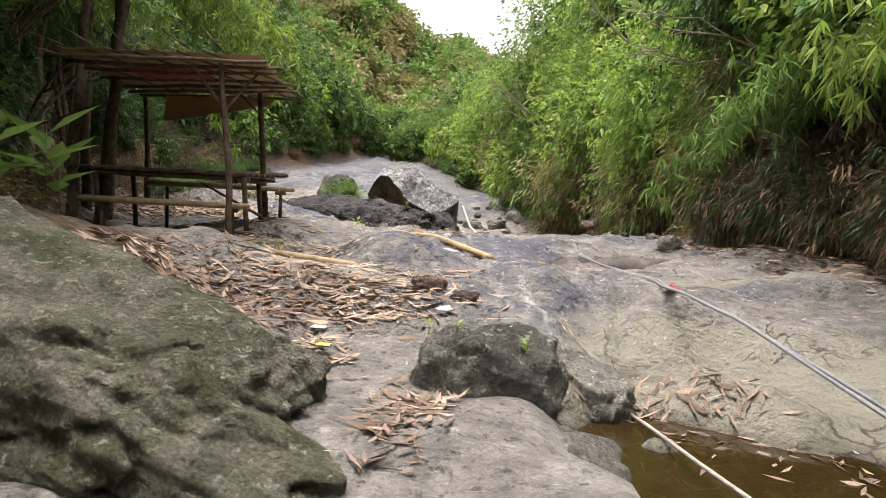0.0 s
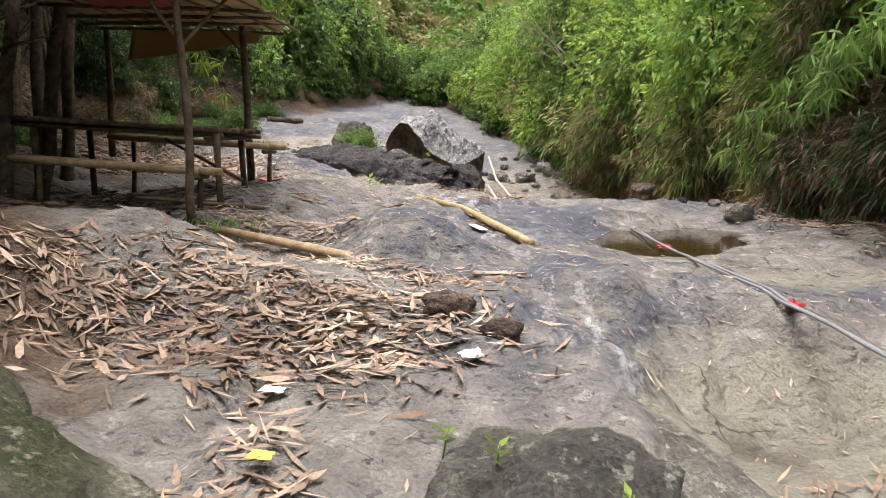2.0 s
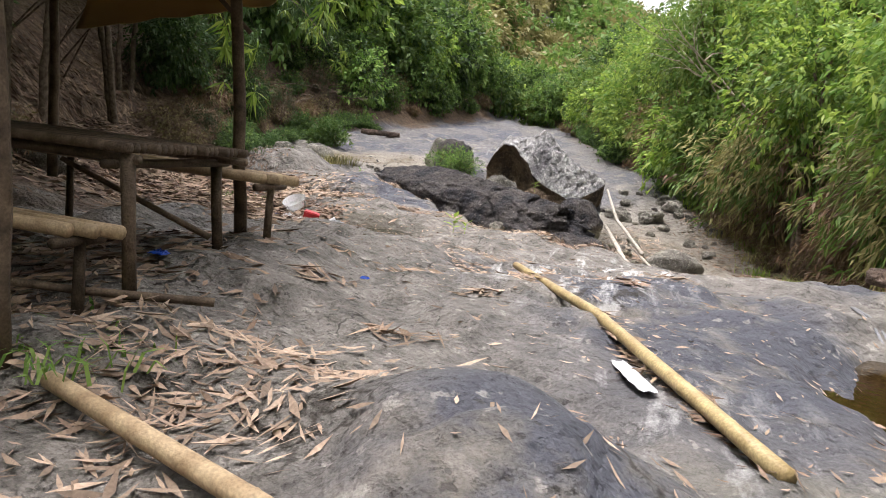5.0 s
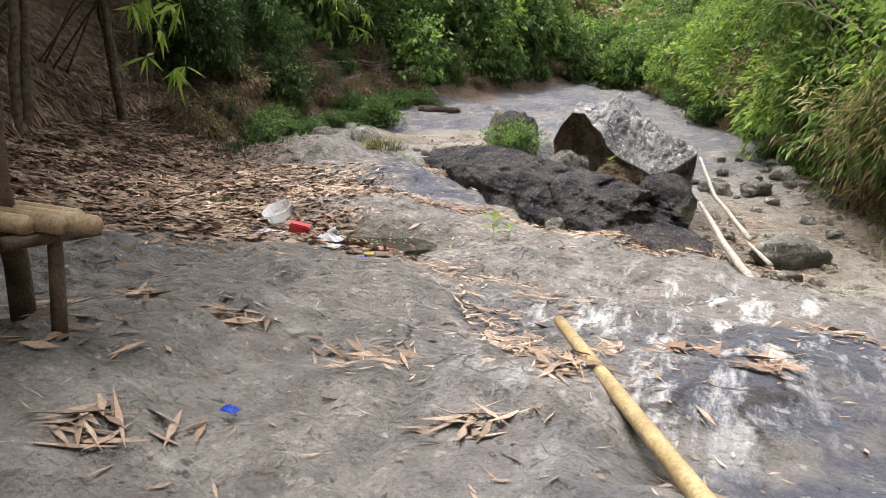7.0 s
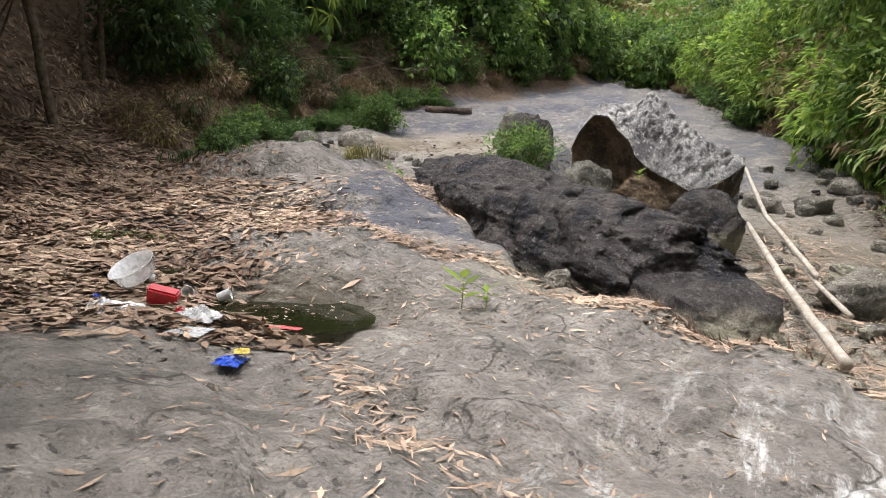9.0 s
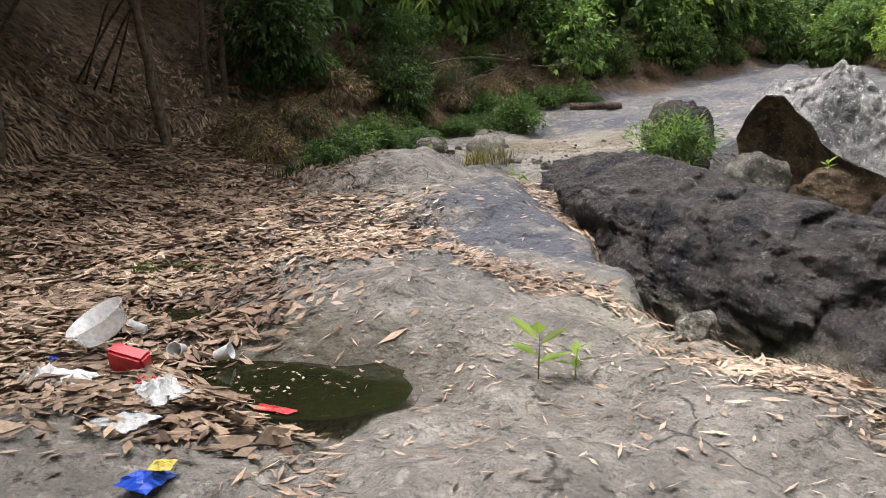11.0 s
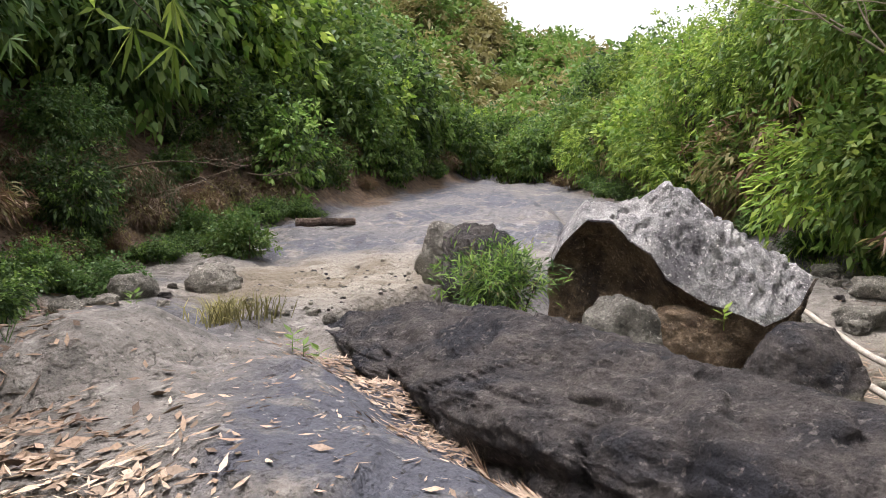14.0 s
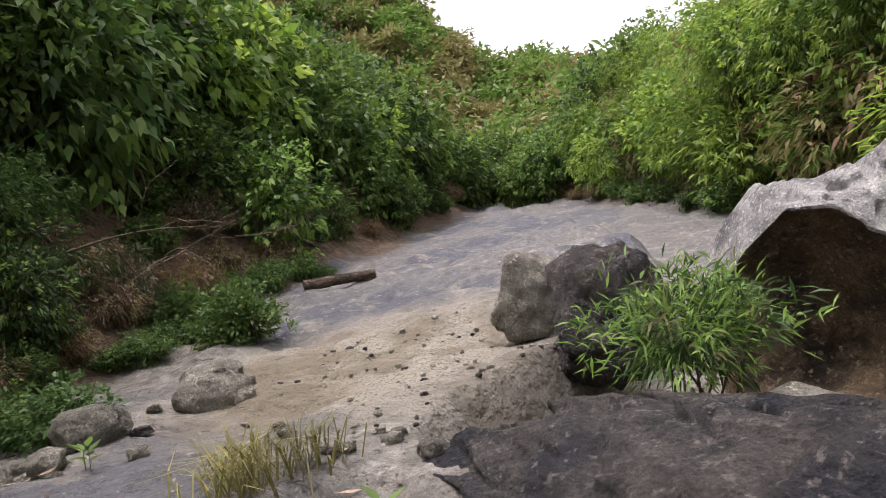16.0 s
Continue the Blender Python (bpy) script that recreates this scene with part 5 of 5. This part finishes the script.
for i, (x, y) in enumerate(((-8.6, 23.6), (-8.9, 23.9), (-8.4, 24.1), (-9.1, 24.4))):
    tuft_on(x, y, 70, 0.5, M_LEAF_DRY, "dry yellow grass tuft between rock and gravel", 80 + i, 0.45)
for i, (x, y) in enumerate(((-7.0, 16.2), (-7.3, 16.0), (-10.5, 20.6), (-10.9, 21.0), (-10.2, 21.4), (-11.2, 21.8), (-11.6, 22.4), (-2.4, 7.0))):
    tuft_on(x, y, 90 if i > 1 else 50, 0.34 if i > 1 and i < 7 else 0.16, M_LEAF_DARK if 1 < i < 7 else M_LEAF_MID, "fresh green grass tuft on the bank", 90 + i, 0.6)
for i, y in enumerate(np.arange(14, 34, 1.1)):
    tuft_on(right_toe(y) - 0.1 + 0.3 * math.sin(i * 2.3), y, 80, 0.55, M_LEAF_DRY if i % 2 else M_LEAF_BRIGHT, "long grass tuft at the foot of the bank", 120 + i, 0.7)


def seedling(x, y, z, size, seed, mat=M_LEAF_BRIGHT):
    rng = np.random.RandomState(seed)
    h = empty("seedling", (x, y, z))
    tagged(h, "small bright green seedling growing from a crack", "plant")
    stick("stem", [(0, 0, -0.03), (0.01, 0, size)], [0.005, 0.003], mat, h, "", 5)
    for i in range(6):
        a, e = i * 2.1 + seed, 0.3 + 0.1 * i
        o, sd = Vector((math.cos(a), math.sin(a), e)), Vector((-math.sin(a), math.cos(a), 0)) * size * 0.16
        b0 = Vector((0, 0, size * (0.35 + 0.11 * i)))
        mesh_object("leaf", [b0, b0 + o * size * 0.3 + sd, b0 + o * size * 0.7 - Vector((0, 0, size * 0.1)), b0 + o * size * 0.3 - sd], [(0, 1, 2, 3)], mat, h, False)


seedling(-2.73, 15.65, ground_at(-2.73, 15.65), 0.3, 1)
seedling(-2.55, 15.75, ground_at(-2.55, 15.75), 0.2, 2)
for i, (x, y, z) in enumerate(((0.75, 2.45, 0.3), (1.2, 2.35, 0.22), (0.55, 2.6, 0.27))):
    seedling(x, y, z, 0.09, 5 + i)
seedling(-2.6, 24.0, 0.75, 0.22, 9)
seedling(-0.85, 17.0, ground_at(-0.85, 17.0), 0.25, 10)
for i, (x, y) in enumerate(((-7.6, 23.3), (-7.4, 23.15), (-7.15, 23.0), (-10.6, 24.6), (-10.9, 24.9))):
    seedling(x, y, ground_at(x, y), 0.24, 11 + i, M_LEAF_MID)


# ---- small stones in the channel and on the gravel ----
def stone_mesh(seed, mat):
    ob = boulder("stone", (0, 0, 0), (1, 0.8, 0.6), 0, 0, 0.26, mat, seed, 3, boxy=0.6)
    me = ob.data
    bpy.data.objects.remove(ob)
    return me


STONES = [stone_mesh(200 + i, (M_PALE, M_STEP, M_PALE, M_DARK)[i % 4]) for i in range(8)]


def stones(n, cx, cy, rx, ry, lo, hi, label, group, seed):
    rng = random.Random(seed)
    for i in range(n):
        a, r = rng.uniform(0, 6.28), math.sqrt(rng.random())
        x, y = cx + rx * r * math.cos(a), cy + ry * r * math.sin(a)
        k = rng.uniform(lo, hi) * (1 if rng.random() < 0.8 else 1.7)
        ob = new("stone", STONES[rng.randrange(8)])
        ob.matrix_basis = pose(x, y, ground_at(x, y) + 0.2 * k, 0, 0, rng.uniform(0, 360)) @ Matrix.Diagonal((k, k, k, 1))
        tagged(ob, label, "stone", group)


stones(70, 0.9, 21.5, 1.8, 4.5, 0.06, 0.2, "pale stone lying in the dry channel", "stones in the channel", 1)
stones(40, 0.9, 29, 2.0, 5, 0.1, 0.3, "pale stone lying in the dry channel", "stones in the channel", 2)
stones(170, -8.2, 28.2, 2.2, 3.6, 0.02, 0.05, "small pale pebble on the gravel bar", "pebbles on the gravel", 3)
stones(8, -7.9, 24.4, 0.5, 0.4, 0.05, 0.1, "small pale stone at the gravel's edge", "pebbles on the gravel", 4)
stones(14, -11.2, 26.0, 0.8, 2.5, 0.1, 0.25, "grey stone half sunk beside grass", "stones by the grass", 5)
stones(14, -1.2, 17.0, 1.2, 0.35, 0.08, 0.22, "cream-coloured broken stone below the boulder", "stones below the boulder", 6)
stones(16, 4.8, 15, 1.2, 3, 0.08, 0.2, "grey stone at the foot of the bank", "stones by the bank", 7)


# ---- bare branches on the banks ----
def bare_tree(start, way, length, label, seed, mat=M_BRANCH, thick=0.05):
    rng = random.Random(seed)
    h = empty("bare_branch", start)
    tagged(h, label, "branch")

    def grow(p, d, ln, r, depth, name):
        pts, rad = [p], [r]
        for i in range(5):
            d = (d + Vector((rng.gauss(0, 0.16), rng.gauss(0, 0.16), rng.gauss(0.02, 0.14)))).normalized()
            p = p + d * ln / 5
            pts.append(p)
            rad.append(r * (1 - 0.16 * (i + 1)))
            if depth and i >= 1:
                e = (d + Vector((rng.gauss(0, 0.6), rng.gauss(0, 0.6), rng.gauss(0, 0.5)))).normalized()
                grow(p, e, ln * 0.5, r * 0.5, depth - 1, "twig")
        stick(name, pts, rad, mat, h, "", 5, 0.0)

    grow(Vector((0, 0, 0)), Vector(way).normalized(), length, thick, 2, "limb")


bare_tree((7.2, 15.0, 4.2), (-1, 0.1, 0.25), 3.6, "pale bare branch reaching out of the bamboo", 1)
bare_tree((7.6, 13.0, 3.6), (-1, -0.25, 0.35), 3.4, "pale bare branch reaching out of the bamboo", 2)
bare_tree((4.6, 27.5, 2.6), (-0.75, 0.1, 0.7), 4.5, "bare leaning tree over the channel", 3, thick=0.07)
bare_tree((3.8, 31.0, 3.0), (-0.7, -0.1, 0.75), 4.5, "bare leaning tree over the channel", 4, thick=0.06)
bare_tree((-14.8, 33.0, 3.2), (1, -0.2, 0.05), 2.6, "tangled bare branch hanging over the bank", 5, M_BARK, 0.03)
bare_tree((-15.2, 30.5, 3.4), (1, 0.1, 0.2), 2.4, "tangled bare branch hanging over the bank", 6, M_BARK, 0.03)
bare_tree((-14.6, 36.0, 3.6), (1, -0.4, -0.1), 2.2, "tangled bare branch hanging over the bank", 7, M_BARK, 0.03)
bare_tree((-6.4, 6.8, 1.2), (0.6, 0.4, 0.8), 2.6, "dead branch leaning behind the shelter", 8, M_BARK)
bare_tree((-8.2, 10.6, 1.9), (0.5, -0.3, 0.7), 2.6, "dead branch leaning behind the shelter", 9, M_BARK)


# ---- hanging bamboo sprays ----
def arching_bamboo(base, tip, high, culms, label, seed, mat=M_LEAF_BRIGHT, leaf=0.3, n=55, loose=0.7):
    """Culms that rise from the bank and bow over, hung with leaf sprays along their outer half."""
    rng = np.random.RandomState(seed)
    bx, by = base
    h = empty("bamboo_clump", (bx, by, ground_at(bx, by) - 0.1))
    tagged(h, label, "bamboo")
    o = Vector((bx, by, ground_at(bx, by) - 0.1))
    for c in range(culms):
        e = Vector(tip) - o + Vector(rng.normal(scale=loose, size=3))
        s0 = Vector((*rng.normal(scale=0.2, size=2), 0))
        top = Vector((e.x * 0.55, e.y * 0.55, high - o.z + rng.normal(0, 0.25)))
        pts = [s0 * (1 - u) ** 2 + top * 2 * u * (1 - u) + e * u * u for u in np.linspace(0, 1, 9)]
        stick("culm", pts, [0.026 * (1 - 0.85 * i / 8) for i in range(9)], M_BARK, h, "", 6)
        u = rng.uniform(0.42, 1.0, n)[:, None]
        at = np.array(s0) * (1 - u) ** 2 + np.array(top) * 2 * u * (1 - u) + np.array(e) * u * u
        at = np.repeat(at + rng.normal(scale=0.16, size=at.shape), 6, 0)
        k = len(at)
        way = rng.normal(scale=0.55, size=(k, 3)) + np.array([0, 0, -0.75])
        way /= np.linalg.norm(way, axis=1)[:, None]
        side = np.cross(way, rng.normal(size=(k, 3)))
        side *= leaf * 0.065 / np.linalg.norm(side, axis=1)[:, None]
        ln = leaf * rng.uniform(0.6, 1.2, (k, 1))
        v = np.stack([at, at + way * ln * 0.35 + side, at + way * ln + np.array([0, 0, -0.03]), at + way * ln * 0.35 - side], 1).reshape(-1, 3)
        new("foliage", raw_mesh("foliage", v, np.arange(4 * k).reshape(-1, 4), mat)).parent = h


ARCH = "bright green bamboo bowing over the rocks"
arching_bamboo((-11.0, 11.6), (-4.4, 12.4, 3.3), 8.4, 7, ARCH, 301, n=110, loose=0.8)
arching_bamboo((-12.0, 13.0), (-5.0, 14.2, 5.0), 9.5, 5, ARCH, 302, n=100, loose=0.8)
arching_bamboo((-14.5, 17.5), (-7.6, 20.2, 3.5), 8.0, 2, ARCH, 303, n=40, loose=0.4)
# dark leaves here put the bank's shade into the bamboo's colour
arching_bamboo((-15.0, 19.5), (-8.8, 21.4, 4.0), 8.5, 4, "bamboo with leaves coloured for shade, hanging over the bank", 304, M_LEAF_DARK, n=100, loose=0.7)
arching_bamboo((8.0, 5.2), (4.7, 5.4, 3.1), 6.0, 5, ARCH, 305, n=45, loose=0.5)
arching_bamboo((8.2, 7.6), (5.0, 7.6, 2.9), 6.0, 5, ARCH, 306, n=45, loose=0.5)
arching_bamboo((7.9, 10.4), (5.0, 10.4, 2.4), 5.0, 6, ARCH, 307, M_LEAF_MID, n=60, loose=0.6)
for i, (x, y) in enumerate(((-3.6, 4.6), (-3.9, 5.2), (-4.2, 4.2), (-4.4, 5.0), (-3.7, 4.0))):
    seedling(x, y, ground_at(x, y) + 0.1, 0.75, 40 + i, M_LEAF_MID)


# ---- rubbish by the puddle ----
P_RED, P_BLUE = plain_material("red_packaging", (0.5, 0.02, 0.03), 0.3), plain_material("blue_wrapper", (0.02, 0.08, 0.5), 0.3)
P_WHITE, P_CLEAR = plain_material("white_plastic", (0.75, 0.76, 0.77), 0.4), plain_material("clear_plastic", (0.85, 0.87, 0.88), 0.15, True)
P_PINK, P_YELLOW = plain_material("faded_pink_cloth", (0.28, 0.08, 0.12), 0.9), plain_material("yellow_leaf", (0.6, 0.48, 0.1), 0.6)


def lathe(name, profile, mat, place, tip=(0, 0, 0), label="", category="", sides=20):
    """A turned thin-walled vessel from (radius, height) pairs."""
    verts, faces = [], []
    for r, z in profile:
        for s in range(sides):
            a = 2 * math.pi * s / sides
            verts.append((r * math.cos(a), r * math.sin(a), z))
    for i in range(len(profile) - 1):
        for s in range(sides):
            a, b = i * sides + s, i * sides + (s + 1) % sides
            faces.append((a, b, b + sides, a + sides))
    ob = mesh_object(name, verts, faces, mat)
    ob.matrix_basis = pose(*place, *tip)
    so = ob.modifiers.new("wall", "SOLIDIFY")
    so.thickness = 0.002
    return tagged(ob, label, category)


def crumple(name, place, size, mat, label, category, seed, flat=0.45, turn=0.0):
    """A crumpled sheet or packet."""
    n = 12
    verts, faces = [], []
    for j in range(n + 1):
        for i in range(n + 1):
            u, v = i / n - 0.5, j / n - 0.5
            q = Vector((u * 5 + seed * 7, v * 5, seed))
            h_ = abs(noise.noise(q)) + 0.5 * abs(noise.noise(q * 2.3))
            edge = 1 - (2 * max(abs(u), abs(v))) ** 3
            verts.append(((u + 0.12 * noise.noise(q * 1.3)) * size[0], (v + 0.12 * noise.noise(q * 1.7)) * size[1], (0.15 + h_) * edge * flat * min(size)))
    for j in range(n):
        for i in range(n):
            q = j * (n + 1) + i
            faces.append((q, q + 1, q + n + 2, q + n + 1))
    ob = mesh_object(name, verts, faces, mat, None, False)
    ob.matrix_basis = pose(*place, 0, 0, turn)
    so = ob.modifiers.new("wall", "SOLIDIFY")
    so.thickness = 0.003
    return tagged(ob, label, category)


def lay(x, y, dz=0.0):
    return (x, y, ground_at(x, y) + 0.05 + dz)


lathe("plastic_tub", [(0.0, 0.0), (0.13, 0.0), (0.15, 0.02), (0.18, 0.13), (0.19, 0.13)], P_CLEAR, lay(-5.0, 14.35, 0.16), (28, 12, -40), "large clear plastic tub tipped over in leaves", "tub", 28)
bm_ = bmesh.new()
bmesh.ops.create_cube(bm_, size=1)
bmesh.ops.scale(bm_, vec=(0.24, 0.1, 0.17), verts=bm_.verts)
bmesh.ops.bevel(bm_, geom=bm_.edges[:], offset=0.015, segments=2, affect="EDGES")
CARTON = part("carton", bm_, P_RED, None, "", False)
CARTON.matrix_basis = pose(*lay(-4.72, 14.33, 0.08), 20, 12, 25)
tagged(CARTON, "crushed red carton lying among leaves", "carton")
for k, (x, y, t_) in enumerate(((-4.85, 14.75, (75, 0, 30)), (-4.65, 14.85, (70, 20, 120)), (-5.2, 14.7, (80, 0, -60)))):
    lathe("cup", [(0.0, 0.0), (0.03, 0.0), (0.035, 0.005), (0.05, 0.11), (0.055, 0.112)], P_WHITE if k < 2 else P_CLEAR, lay(x, y, 0.05), t_, "white foam cup lying on its side" if k < 2 else "clear plastic cup lying on its side", "cup")
crumple("plastic_bag", lay(-4.85, 13.95), (0.4, 0.26), P_WHITE, "crumpled thin white plastic bag on leaves", "bag", 1, 0.4, 20)
crumple("plastic_bag", lay(-4.25, 14.25), (0.34, 0.22), P_CLEAR, "crumpled clear plastic bag beside the puddle", "bag", 2, 0.4, -15)
crumple("plastic_sheet", lay(-4.1, 13.95), (0.3, 0.2), P_CLEAR, "flattened clear plastic sheet on leaves", "sheet", 3, 0.15, 10)
crumple("wrapper", lay(-3.55, 13.75), (0.18, 0.18), P_BLUE, "blue and yellow snack wrapper on leaves", "wrapper", 4, 0.3, 10)
crumple("wrapper", lay(-3.5, 13.8, 0.03), (0.1, 0.09), P_YELLOW, "yellow snack wrapper corner on leaves", "wrapper", 24, 0.3, 40)
crumple("wrapper", (-3.75, 14.6, 0.165), (0.24, 0.07), P_RED, "bright red wrapper floating in the puddle", "wrapper", 5, 0.2, 15)
crumple("wrapper", lay(-4.5, 14.3), (0.1, 0.08), P_RED, "small red and white wrapper on leaves", "wrapper", 6, 0.4, 60)
crumple("wrapper", lay(-5.2, 14.1), (0.1, 0.06), P_BLUE, "small blue wrapper on leaves", "wrapper", 7, 0.4, 0)
crumple("wrapper", lay(2.88, 5.6), (0.16, 0.11), P_RED, "small red wrapper on pale rock", "wrapper", 8, 0.4, 30)
crumple("wrapper", (2.7, 9.6, 0.205), (0.2, 0.1), P_RED, "red and white wrapper in the puddle", "wrapper", 9, 0.4, 0)
crumple("wrapper", lay(-1.9, 9.6), (0.07, 0.05), P_BLUE, "small blue bottle cap on bedrock", "wrapper", 10, 0.6, 0)
crumple("wrapper", lay(-3.1, 8.6), (0.12, 0.1), P_BLUE, "small blue wrapper under the bench", "wrapper", 11, 0.4, 0)
crumple("cloth", lay(-1.35, 2.75), (0.4, 0.16), P_PINK, "dirty pink rag lying on leaves", "cloth", 12, 0.35, -15)
crumple("wrapper", lay(-0.45, 3.5), (0.12, 0.09), P_WHITE, "small white paper scrap on leaves", "paper", 13, 0.2, 0)
crumple("fallen_leaf", lay(-0.2, 2.7, 0.02), (0.1, 0.08), P_YELLOW, "fallen yellow leaf on the rock", "leaf", 14, 0.2, 0)
crumple("plastic_bag", lay(0.25, 8.6), (0.12, 0.55), P_WHITE, "torn white plastic strip under the bamboo pole", "bag", 15, 0.1, 20)
crumple("wrapper", lay(0.55, 4.0), (0.14, 0.1), P_WHITE, "crumpled white plastic among leaves", "bag", 16, 0.5, 20)
